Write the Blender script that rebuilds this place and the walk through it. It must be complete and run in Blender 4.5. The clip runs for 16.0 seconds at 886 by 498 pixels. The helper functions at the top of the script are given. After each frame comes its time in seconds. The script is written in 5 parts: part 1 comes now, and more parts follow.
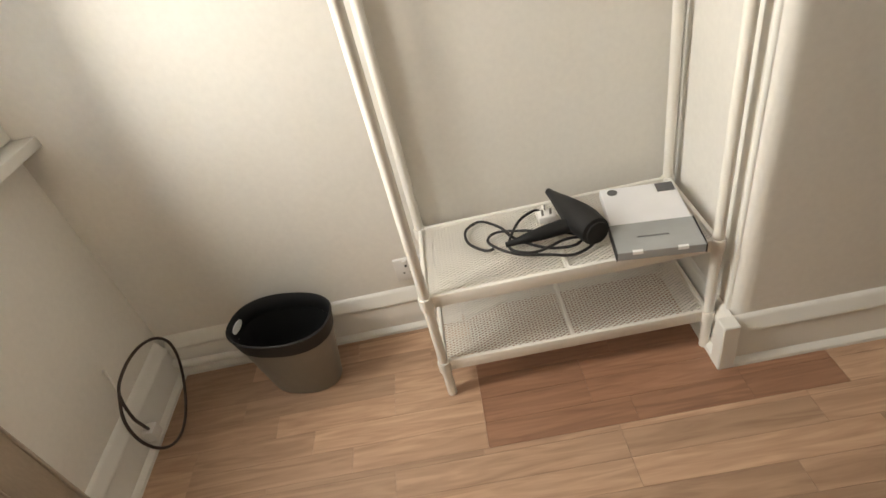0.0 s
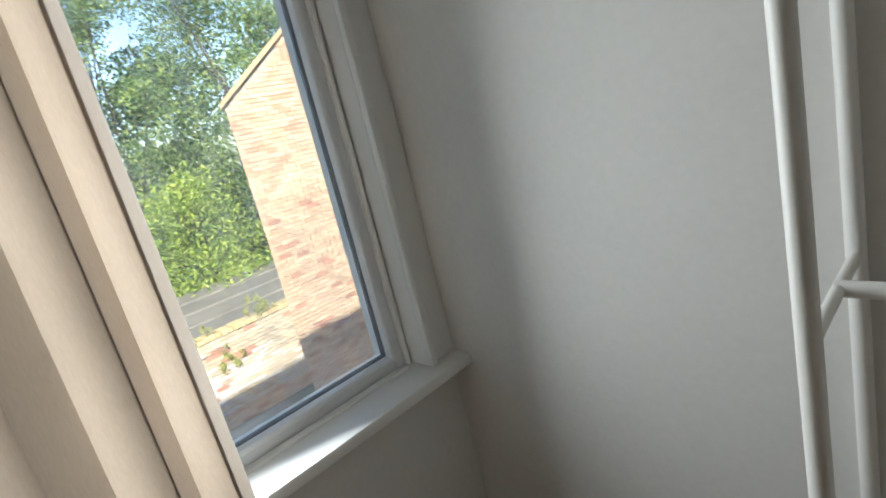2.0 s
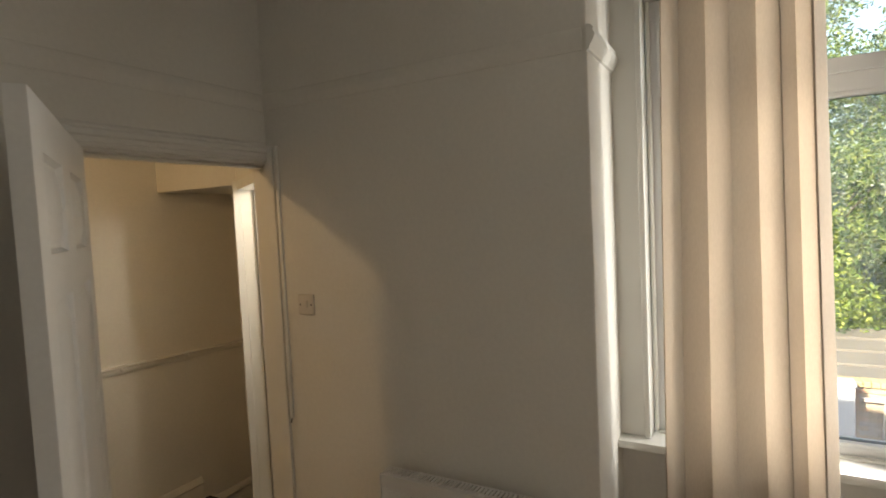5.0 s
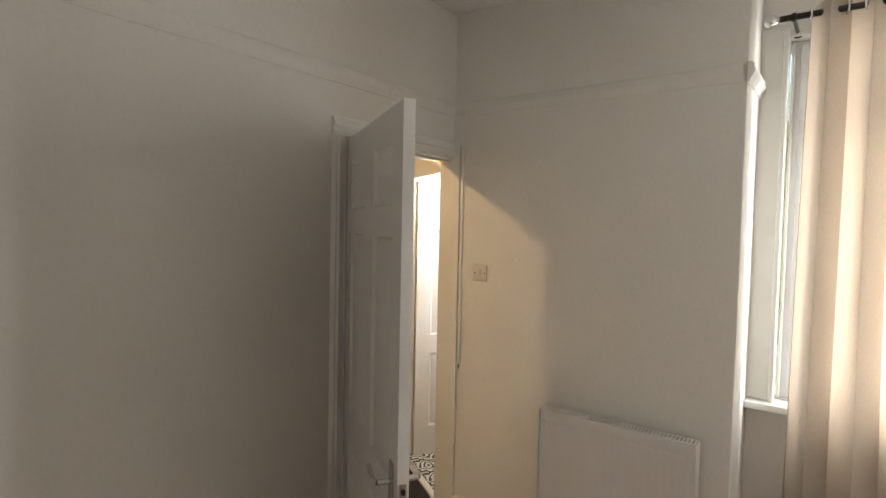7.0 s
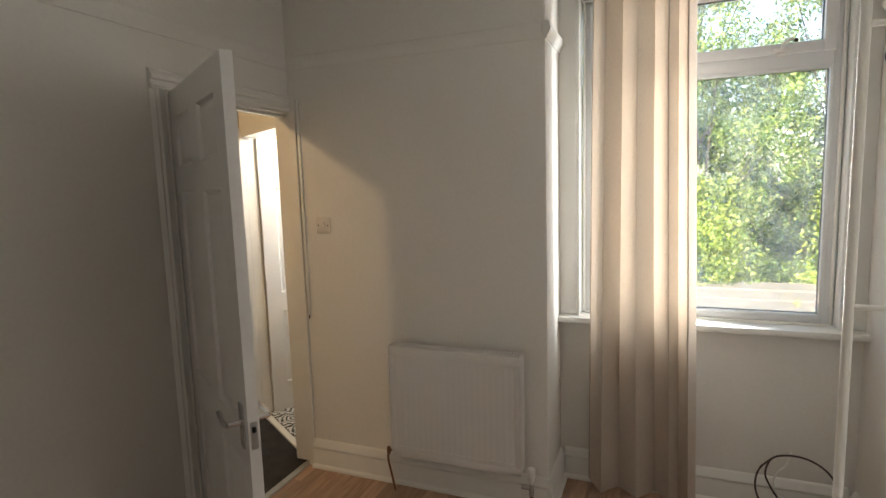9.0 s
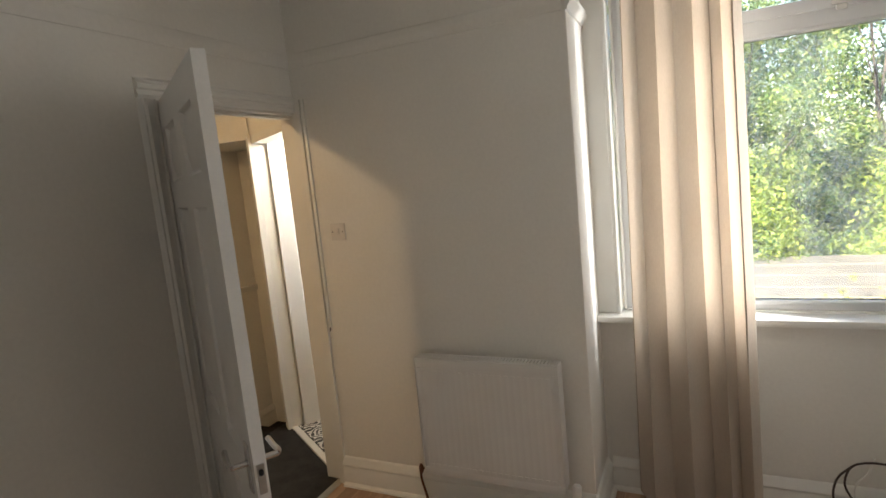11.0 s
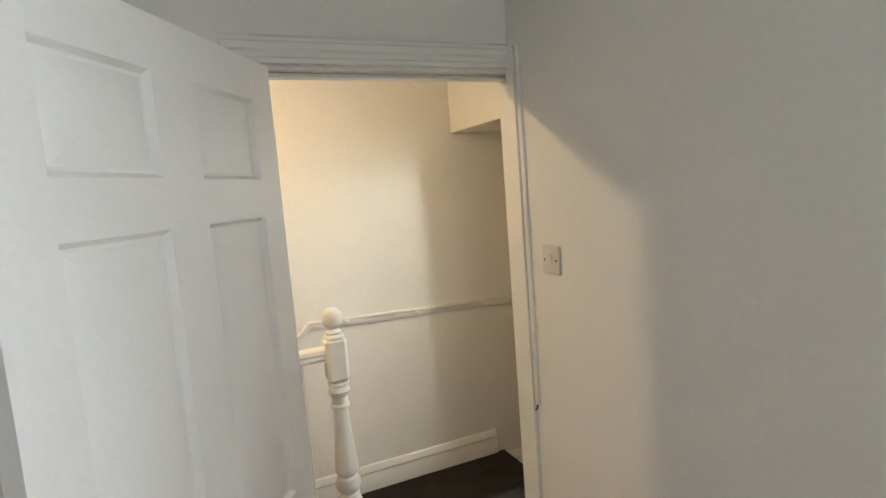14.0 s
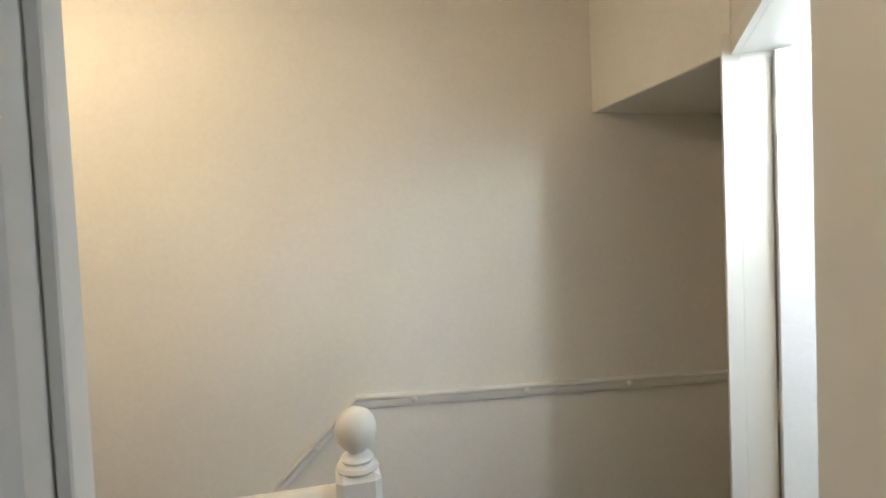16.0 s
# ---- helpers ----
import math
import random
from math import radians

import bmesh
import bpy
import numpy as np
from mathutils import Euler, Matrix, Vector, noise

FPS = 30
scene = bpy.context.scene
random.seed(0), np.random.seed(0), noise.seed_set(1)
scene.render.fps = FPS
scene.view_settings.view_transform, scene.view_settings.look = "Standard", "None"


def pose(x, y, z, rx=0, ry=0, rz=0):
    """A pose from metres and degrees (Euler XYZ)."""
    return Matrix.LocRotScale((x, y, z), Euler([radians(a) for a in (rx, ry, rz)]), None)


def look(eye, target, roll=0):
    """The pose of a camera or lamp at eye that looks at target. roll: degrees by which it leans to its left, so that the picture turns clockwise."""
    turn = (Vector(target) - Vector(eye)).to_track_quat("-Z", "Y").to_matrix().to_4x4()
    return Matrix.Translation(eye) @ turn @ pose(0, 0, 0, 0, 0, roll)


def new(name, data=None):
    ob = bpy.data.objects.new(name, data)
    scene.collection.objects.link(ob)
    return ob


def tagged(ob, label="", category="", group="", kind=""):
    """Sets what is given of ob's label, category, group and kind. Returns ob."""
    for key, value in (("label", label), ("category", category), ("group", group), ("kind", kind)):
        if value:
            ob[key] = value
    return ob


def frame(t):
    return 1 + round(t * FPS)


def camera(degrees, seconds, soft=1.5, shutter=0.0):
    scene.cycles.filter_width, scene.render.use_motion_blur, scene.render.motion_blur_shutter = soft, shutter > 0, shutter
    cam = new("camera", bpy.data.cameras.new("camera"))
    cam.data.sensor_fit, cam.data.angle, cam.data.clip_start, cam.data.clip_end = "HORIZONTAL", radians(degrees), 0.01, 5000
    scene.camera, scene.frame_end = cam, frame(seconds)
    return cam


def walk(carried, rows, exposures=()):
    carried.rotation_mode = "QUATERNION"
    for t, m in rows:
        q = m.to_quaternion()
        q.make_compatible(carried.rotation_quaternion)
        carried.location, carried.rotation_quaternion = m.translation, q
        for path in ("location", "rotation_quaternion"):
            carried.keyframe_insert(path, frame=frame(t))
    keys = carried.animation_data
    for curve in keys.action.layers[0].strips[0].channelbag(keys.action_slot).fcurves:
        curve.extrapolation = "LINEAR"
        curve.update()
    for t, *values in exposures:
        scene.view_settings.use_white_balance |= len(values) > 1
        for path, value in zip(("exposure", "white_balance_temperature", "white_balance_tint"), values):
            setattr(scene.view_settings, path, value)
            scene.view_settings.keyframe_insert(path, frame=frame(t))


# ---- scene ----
cam = camera(78.1, 16.0, shutter=0.12)
PATH = [
    (0, (0.749, 1.365, 1.308), (0.635, 2.951, 0.094), -14.2),
    (0.5, (0.747, 1.406, 1.382), (0.504, 3.07, 0.301), -14.4),
    (1, (0.732, 1.543, 1.437), (0.184, 3.246, 0.544), -14.7),
    (1.5, (0.705, 1.684, 1.49), (-0.301, 3.268, 0.798), -15.3),
    (2, (0.744, 1.748, 1.531), (-0.678, 3.076, 1.069), -13.7),
    (2.5, (0.909, 1.75, 1.627), (-0.839, 2.685, 1.36), -11.4),
    (3, (1.093, 1.749, 1.681), (-0.845, 2.228, 1.562), -9.6),
    (3.5, (1.284, 1.772, 1.716), (-0.715, 1.822, 1.673), -7.6),
    (4, (1.426, 1.792, 1.713), (-0.544, 1.451, 1.682), -5.7),
    (4.4, (1.516, 1.793, 1.711), (-0.391, 1.19, 1.662), -4.7),
    (4.5, (1.549, 1.791, 1.712), (-0.336, 1.126, 1.643), -4.0),
    (5, (1.7, 1.811, 1.723), (-0.038, 0.829, 1.609), -2.7),
    (5.2, (1.791, 1.806, 1.725), (0.117, 0.719, 1.605), -2.4),
    (7.3, (2.426, 1.723, 1.628), (0.82, 0.533, 1.542), 1.3),
    (7.5, (2.424, 1.745, 1.636), (0.772, 0.622, 1.546), 1.3),
    (8, (2.45, 1.857, 1.63), (0.687, 0.919, 1.513), 0.4),
    (8.5, (2.479, 1.901, 1.621), (0.663, 1.088, 1.424), -0.9),
    (8.7, (2.489, 1.881, 1.59), (0.65, 1.129, 1.36), -1.3),
    (10.8, (2.348, 1.858, 1.623), (0.545, 1.038, 1.35), -5.5),
    (11, (2.265, 1.833, 1.614), (0.475, 0.981, 1.35), -5.6),
    (11.5, (2.018, 1.817, 1.635), (0.293, 0.833, 1.399), -5.7),
    (12, (1.801, 1.792, 1.655), (0.199, 0.616, 1.427), -5.5),
    (12.5, (1.52, 1.725, 1.637), (0.112, 0.323, 1.408), -5.4),
    (13, (1.27, 1.695, 1.622), (0.207, 0.015, 1.409), -5.7),
    (13.5, (1.069, 1.66, 1.651), (0.173, -0.112, 1.416), -5.1),
    (14, (0.978, 1.566, 1.628), (0.172, -0.252, 1.411), -4.5),
    (14.5, (0.878, 1.35, 1.604), (0.101, -0.485, 1.437), -3.7),
    (15, (0.787, 1.143, 1.612), (0.038, -0.71, 1.546), -3.0),
    (15.5, (0.646, 0.791, 1.605), (0.001, -1.1, 1.514), -2.9),
    (16, (0.565, 0.437, 1.534), (0.123, -1.512, 1.459), -2.5),
]
EXPOSURES = [(0.0, 2.95, 7600, 10), (0.9, 2.65, 7000, 10), (1.5, 2.15, 6300, 8), (2.0, 1.45, 6100, 5), (2.5, 1.3, 6400, 6), (3.5, 1.3, 6700, 7), (4.2, 1.42, 6800, 8), (5.0, 1.9, 7400, 9), (7.5, 2.95, 6700, 10), (8.5, 2.48, 6800, 10), (11.0, 2.48, 6800, 10), (12.0, 2.45, 7000, 11), (13.0, 2.85, 7500, 11), (14.0, 3.14, 5900, 5), (14.5, 3.15, 5800, 5), (15.5, 2.82, 5700, 5), (16.0, 2.64, 5300, 4)]
walk(cam, [(t, look(eye, target, roll)) for t, eye, target, roll in PATH], EXPOSURES)

# ---- daylight and lamps ----
SUN_EL, SUN_AZ = 31.5, -29.0          # degrees; azimuth from +x (east), negative towards the south
world = bpy.data.worlds.new("sky")
scene.world = world
world.use_nodes = True
wn, wl = world.node_tree.nodes, world.node_tree.links
sky = wn.new("ShaderNodeTexSky")
sky.sky_type, sky.sun_disc = "NISHITA", False
sky.sun_elevation, sky.sun_rotation = radians(SUN_EL), radians(90 - SUN_AZ)
sky.air_density, sky.dust_density = 1.0, 1.5
wn["Background"].inputs["Strength"].default_value = 0.15
wl.new(sky.outputs[0], wn["Background"].inputs["Color"])

sun = new("sun", bpy.data.lights.new("sun", "SUN"))
sun.data.energy, sun.data.angle, sun.data.color = 5.0, radians(0.5), (1.0, 0.94, 0.85)
sd = Vector((math.cos(radians(SUN_EL)) * math.cos(radians(SUN_AZ)), math.cos(radians(SUN_EL)) * math.sin(radians(SUN_AZ)), math.sin(radians(SUN_EL))))
sun.matrix_world = look(sd * 30, (0, 0, 0))

LAMP_AT = (1.46, -0.72, 2.385)
bulb_light = new("landing_lamp_light", bpy.data.lights.new("landing_lamp_light", "POINT"))
bulb_light.data.energy, bulb_light.data.color, bulb_light.data.shadow_soft_size = 4.8, (1.0, 0.67, 0.36), 0.035
bulb_light.location = LAMP_AT


def window_light(name, at, way, size_y, size_z, watts, color):
    """Sky light entering at a window opening."""
    o = new(name, bpy.data.lights.new(name, "AREA"))
    o.data.shape, o.data.size, o.data.size_y = "RECTANGLE", size_y, size_z
    o.data.energy, o.data.color, o.data.spread = watts, color, radians(160)
    o.matrix_world = look(at, Vector(at) + Vector(way))
    return o


for lz, lh, lw in ((1.13, 0.34, 1.0), (1.50, 0.34, 1.0), (1.87, 0.34, 1.0), (2.27, 0.20, 0.55)):
    for ly, way, share in ((1.76, -0.45, 0.20), (2.16, -0.34, 1.25)):
        window_light("bedroom_window_light", (-0.345, ly, lz), (1, way, -0.14), 0.38, lh, lw * share, (0.94, 0.97, 1.0))
# added fill in an assumed bathroom window that is out of view
window_light("bathroom_fill_light", (-1.05, -0.10, 1.5), (0, -1, 0), 0.62, 0.98, 0.9, (0.95, 0.98, 1.0))
BATH_LAMP = (-0.53, -0.205, 1.975)
bath_light = new("bathroom_lamp_light", bpy.data.lights.new("bathroom_lamp_light", "POINT"))
bath_light.data.energy, bath_light.data.color, bath_light.data.shadow_soft_size = 2.3, (1.0, 0.93, 0.82), 0.03
bath_light.location = BATH_LAMP


# ---- materials ----
def mat(name, color, rough=0.5, metal=0.0, vary=0.0, scale=8.0, grain=0.0, gscale=120.0, bump=0.0, bscale=40.0, spec=0.5, random_value=0.0, color2=None, detail=6.0):
    """A Principled material: colour with large blotches and fine grain, bump, and per-object variation."""
    m = bpy.data.materials.new(name)
    m.use_nodes = True
    n, l = m.node_tree.nodes, m.node_tree.links
    b = n["Principled BSDF"]
    b.inputs["Base Color"].default_value = (*color, 1)
    b.inputs["Roughness"].default_value, b.inputs["Metallic"].default_value = rough, metal
    b.inputs["Specular IOR Level"].default_value = spec
    tc = n.new("ShaderNodeTexCoord")
    last = None
    if vary or color2:
        t = n.new("ShaderNodeTexNoise")
        t.inputs["Scale"].default_value, t.inputs["Detail"].default_value = scale, detail
        l.new(tc.outputs["Object"], t.inputs["Vector"])
        r = n.new("ShaderNodeValToRGB")
        c2 = color2 or tuple(max(0.0, c * (1 - vary)) for c in color)
        r.color_ramp.elements[0].position, r.color_ramp.elements[1].position = 0.32, 0.68
        r.color_ramp.elements[0].color, r.color_ramp.elements[1].color = (*c2, 1), (*color, 1)
        l.new(t.outputs["Fac"], r.inputs["Fac"])
        last = r.outputs["Color"]
    if grain:
        t = n.new("ShaderNodeTexNoise")
        t.inputs["Scale"].default_value, t.inputs["Detail"].default_value = gscale, 3.0
        l.new(tc.outputs["Object"], t.inputs["Vector"])
        mr = n.new("ShaderNodeMapRange")
        mr.inputs["From Min"].default_value, mr.inputs["From Max"].default_value = 0.3, 0.7
        mr.inputs["To Min"].default_value, mr.inputs["To Max"].default_value = 1 - grain, 1 + grain
        l.new(t.outputs["Fac"], mr.inputs["Value"])
        h = n.new("ShaderNodeHueSaturation")
        if last:
            l.new(last, h.inputs["Color"])
        else:
            h.inputs["Color"].default_value = (*color, 1)
        l.new(mr.outputs[0], h.inputs["Value"])
        last = h.outputs["Color"]
    if random_value:
        oi = n.new("ShaderNodeObjectInfo")
        mr = n.new("ShaderNodeMapRange")
        mr.inputs["To Min"].default_value, mr.inputs["To Max"].default_value = 1 - random_value, 1 + random_value
        l.new(oi.outputs["Random"], mr.inputs["Value"])
        h = n.new("ShaderNodeHueSaturation")
        if last:
            l.new(last, h.inputs["Color"])
        else:
            h.inputs["Color"].default_value = (*color, 1)
        l.new(mr.outputs[0], h.inputs["Value"])
        last = h.outputs["Color"]
    if last:
        l.new(last, b.inputs["Base Color"])
    if bump:
        t = n.new("ShaderNodeTexNoise")
        t.inputs["Scale"].default_value, t.inputs["Detail"].default_value = bscale, 5.0
        l.new(tc.outputs["Object"], t.inputs["Vector"])
        bp = n.new("ShaderNodeBump")
        bp.inputs["Strength"].default_value, bp.inputs["Distance"].default_value = bump, 0.004
        l.new(t.outputs["Fac"], bp.inputs["Height"])
        l.new(bp.outputs[0], b.inputs["Normal"])
    return m


def wood_floor(name, light, dark, spread):
    """Laminate strip: long streaky grain along x, with knots and a tone of its own for every strip."""
    m = bpy.data.materials.new(name)
    m.use_nodes = True
    n, l = m.node_tree.nodes, m.node_tree.links
    b = n["Principled BSDF"]
    tc, oi = n.new("ShaderNodeTexCoord"), n.new("ShaderNodeObjectInfo")
    off = n.new("ShaderNodeVectorMath")
    off.operation = "MULTIPLY_ADD"
    off.inputs[1].default_value = (1, 1, 1)
    comb = n.new("ShaderNodeCombineXYZ")
    mul = n.new("ShaderNodeMath")
    mul.operation, mul.inputs[1].default_value = "MULTIPLY", 57.0
    l.new(oi.outputs["Random"], mul.inputs[0])
    for k in range(3):
        l.new(mul.outputs[0], comb.inputs[k])
    l.new(tc.outputs["Object"], off.inputs[0])
    l.new(comb.outputs[0], off.inputs[2])
    mp = n.new("ShaderNodeMapping")
    mp.inputs["Scale"].default_value = (2.4, 26.0, 10.0)
    l.new(off.outputs[0], mp.inputs["Vector"])
    t = n.new("ShaderNodeTexNoise")
    t.inputs["Scale"].default_value, t.inputs["Detail"].default_value, t.inputs["Distortion"].default_value = 1.6, 7.0, 1.1
    l.new(mp.outputs[0], t.inputs["Vector"])
    r = n.new("ShaderNodeValToRGB")
    r.color_ramp.elements[0].position, r.color_ramp.elements[1].position = 0.28, 0.66
    r.color_ramp.elements[0].color, r.color_ramp.elements[1].color = (*dark, 1), (*light, 1)
    l.new(t.outputs["Fac"], r.inputs["Fac"])
    mr = n.new("ShaderNodeMapRange")
    mr.inputs["To Min"].default_value, mr.inputs["To Max"].default_value = 1 - spread, 1 + spread
    l.new(oi.outputs["Random"], mr.inputs["Value"])
    h = n.new("ShaderNodeHueSaturation")
    l.new(r.outputs["Color"], h.inputs["Color"])
    l.new(mr.outputs[0], h.inputs["Value"])
    l.new(h.outputs["Color"], b.inputs["Base Color"])
    b.inputs["Roughness"].default_value = 0.42
    bp = n.new("ShaderNodeBump")
    bp.inputs["Strength"].default_value, bp.inputs["Distance"].default_value = 0.08, 0.002
    l.new(t.outputs["Fac"], bp.inputs["Height"])
    l.new(bp.outputs[0], b.inputs["Normal"])
    return m


def island_mat(name, stops, rough=0.9, bump=0.4, bscale=60.0, translucent=0.0):
    """Colour by Random Per Island over a ramp of stops (position, colour)."""
    m = bpy.data.materials.new(name)
    m.use_nodes = True
    n, l = m.node_tree.nodes, m.node_tree.links
    b = n["Principled BSDF"]
    g = n.new("ShaderNodeNewGeometry")
    r = n.new("ShaderNodeValToRGB")
    while len(r.color_ramp.elements) < len(stops):
        r.color_ramp.elements.new(0.5)
    for e, (p, c) in zip(r.color_ramp.elements, stops):
        e.position, e.color = p, (*c, 1)
    l.new(g.outputs["Random Per Island"], r.inputs["Fac"])
    l.new(r.outputs["Color"], b.inputs["Base Color"])
    b.inputs["Roughness"].default_value = rough
    if bump:
        tc, t, bp = n.new("ShaderNodeTexCoord"), n.new("ShaderNodeTexNoise"), n.new("ShaderNodeBump")
        t.inputs["Scale"].default_value = bscale
        l.new(tc.outputs["Object"], t.inputs["Vector"])
        bp.inputs["Strength"].default_value, bp.inputs["Distance"].default_value = bump, 0.01
        l.new(t.outputs["Fac"], bp.inputs["Height"])
        l.new(bp.outputs[0], b.inputs["Normal"])
    if translucent:
        tr, mx = n.new("ShaderNodeBsdfTranslucent"), n.new("ShaderNodeMixShader")
        l.new(r.outputs["Color"], tr.inputs["Color"])
        mx.inputs[0].default_value = translucent
        l.new(b.outputs[0], mx.inputs[1])
        l.new(tr.outputs[0], mx.inputs[2])
        l.new(mx.outputs[0], n["Material Output"].inputs["Surface"])
    return m


WALL = mat("wall_paint", (0.79, 0.765, 0.715), 0.85, vary=0.05, scale=1.3, grain=0.02, gscale=60, bump=0.10, bscale=22, spec=0.25)
WALL_HALL = mat("landing_paint", (0.84, 0.815, 0.755), 0.8, vary=0.05, scale=1.5, grain=0.02, gscale=60, bump=0.12, bscale=18, spec=0.25)
CEIL = mat("ceiling_paint", (0.82, 0.81, 0.78), 0.9, vary=0.04, scale=2.0, bump=0.1, bscale=30)
TRIM = mat("trim_gloss_paint", (0.80, 0.785, 0.74), 0.32, vary=0.05, scale=5, bump=0.07, bscale=30)
DOORPAINT = mat("door_paint", (0.79, 0.775, 0.745), 0.4, vary=0.04, scale=4, grain=0.02, gscale=90, bump=0.05, bscale=60)
UPVC = mat("upvc_white", (0.78, 0.785, 0.79), 0.3, vary=0.04, scale=6)
RACKPAINT = mat("rack_powder_coat", (0.82, 0.79, 0.73), 0.38, vary=0.04, scale=9, bump=0.04, bscale=200)
CARPET = mat("dark_grey_carpet", (0.055, 0.052, 0.05), 0.95, vary=0.35, scale=9, grain=0.45, gscale=420, bump=0.9, bscale=500, spec=0.1)
STAIRCARPET = mat("dark_brown_stair_carpet", (0.038, 0.032, 0.028), 0.95, vary=0.35, scale=9, grain=0.45, gscale=420, bump=0.9, bscale=500, spec=0.1)
BLACK = mat("black_plastic", (0.008, 0.008, 0.009), 0.6, vary=0.3, scale=20, bump=0.05, bscale=300)
BLACKRUB = mat("black_rubber_cable", (0.014, 0.013, 0.013), 0.5)
BROWNCABLE = mat("dark_brown_cable", (0.055, 0.035, 0.025), 0.5, vary=0.2, scale=30)
BINGREY = mat("bin_grey_plastic", (0.235, 0.215, 0.185), 0.45, metal=0.25, vary=0.08, scale=14, grain=0.05, gscale=300, bump=0.05, bscale=300)
CHROME = mat("chrome", (0.72, 0.72, 0.73), 0.16, metal=1.0, vary=0.06, scale=30)
STEEL = mat("brushed_steel", (0.5, 0.49, 0.47), 0.35, metal=1.0, vary=0.1, scale=40)
GASKET = mat("grey_rubber_gasket", (0.16, 0.16, 0.17), 0.6, vary=0.2, scale=30)
GUNMETAL = mat("black_nickel_pole", (0.07, 0.065, 0.06), 0.28, metal=1.0, vary=0.1, scale=30)
COPPER = mat("tarnished_copper_pipe", (0.26, 0.12, 0.06), 0.45, metal=0.8, vary=0.3, scale=40)
WHITEPL = mat("white_plastic", (0.78, 0.76, 0.73), 0.35, vary=0.04, scale=20)
SWITCHPL = mat("white_switch_plastic", (0.66, 0.62, 0.57), 0.4, vary=0.06, scale=20)
RADPAINT = mat("radiator_enamel", (0.78, 0.765, 0.74), 0.3, vary=0.04, scale=6, bump=0.03, bscale=40)
# near black: painted shade inside slots and holes, and dark metal parts
DARKSLOT = mat("dark_slot", (0.012, 0.011, 0.010), 0.8, vary=0.3, scale=30)
PAPER = mat("white_printed_card", (0.82, 0.82, 0.84), 0.55, vary=0.03, scale=15)
SILVERCARD = mat("grey_glossy_card", (0.36, 0.37, 0.37), 0.22, vary=0.12, scale=12)
DARKCARD = mat("dark_grey_print", (0.12, 0.12, 0.125), 0.4, vary=0.15, scale=20)
FLOORWOOD = wood_floor("oak_laminate", (0.51, 0.33, 0.22), (0.33, 0.20, 0.13), 0.22)
PATCHWOOD = wood_floor("red_oak_laminate_patch", (0.37, 0.195, 0.12), (0.23, 0.115, 0.07), 0.12)
UNDERFLOOR = mat("floor_underlay", (0.10, 0.06, 0.035), 0.9, vary=0.2, scale=10)
BATHWALL = mat("bathroom_white_paint", (0.82, 0.82, 0.80), 0.5, vary=0.03, scale=3, bump=0.05, bscale=30)
MORTAR = mat("lime_mortar", (0.42, 0.37, 0.30), 0.95, vary=0.3, scale=6, grain=0.2, gscale=80, bump=0.6, bscale=60)
FELT = mat("grey_roofing_felt", (0.20, 0.18, 0.15), 0.95, vary=0.35, scale=1.2, grain=0.2, gscale=60, bump=0.6, bscale=80)
YARD = mat("yard_concrete", (0.24, 0.225, 0.20), 0.95, vary=0.35, scale=0.8, grain=0.15, gscale=40, bump=0.5, bscale=30)
GROUND = mat("rough_grass_ground", (0.075, 0.085, 0.045), 0.95, vary=0.4, scale=0.5, grain=0.3, gscale=20, bump=0.6, bscale=10)
SANDSTONE = mat("yellow_sandstone", (0.48, 0.36, 0.20), 0.9, vary=0.3, scale=6, grain=0.15, gscale=60, bump=0.5, bscale=40)
HOUSEBRICK = mat("house_wall_brick", (0.36, 0.19, 0.12), 0.9, vary=0.3, scale=9, grain=0.2, gscale=60, bump=0.5, bscale=40)
SLATE = mat("roof_slate", (0.10, 0.10, 0.11), 0.8, vary=0.3, scale=4, bump=0.4, bscale=20)
BARK = mat("tree_bark", (0.085, 0.065, 0.048), 0.95, vary=0.4, scale=6, bump=0.9, bscale=30)
BRICKRED = mat("red_brick", (0.38, 0.19, 0.125), 0.9, vary=0.3, scale=12, random_value=0.25, bump=0.4, bscale=60)
BRICKBUFF = mat("buff_brick", (0.50, 0.34, 0.22), 0.9, vary=0.3, scale=12, random_value=0.2, bump=0.4, bscale=60)
BRICKWHITE = mat("whitewashed_brick", (0.56, 0.49, 0.43), 0.9, vary=0.25, scale=14, random_value=0.12, bump=0.4, bscale=60)
YARDBRICK = mat("weathered_pale_brick", (0.50, 0.40, 0.28), 0.92, vary=0.35, scale=14, random_value=0.25, grain=0.15, gscale=60, bump=0.5, bscale=60)
COPING = mat("yellow_coping_brick", (0.58, 0.44, 0.22), 0.9, vary=0.35, scale=12, random_value=0.2, bump=0.4, bscale=60)
RUSTSHEET = mat("rusty_grey_sheet", (0.23, 0.20, 0.19), 0.75, scale=2.2, color2=(0.21, 0.14, 0.105), grain=0.2, gscale=50, bump=0.3, bscale=30)
PALERENDER = mat("pale_masonry_paint", (0.62, 0.64, 0.66), 0.85, vary=0.15, scale=5, grain=0.08, gscale=50, bump=0.4, bscale=30)
BRICKS = island_mat("mixed_brick", [(0.0, (0.44, 0.22, 0.13)), (0.3, (0.52, 0.33, 0.21)), (0.75, (0.58, 0.42, 0.28)), (1.0, (0.46, 0.30, 0.20))])
LEAF = island_mat("tree_leaves", [(0.0, (0.04, 0.085, 0.03)), (0.35, (0.11, 0.19, 0.055)), (0.7, (0.25, 0.35, 0.09)), (1.0, (0.50, 0.55, 0.17))], rough=0.45, bump=0, translucent=0.5)
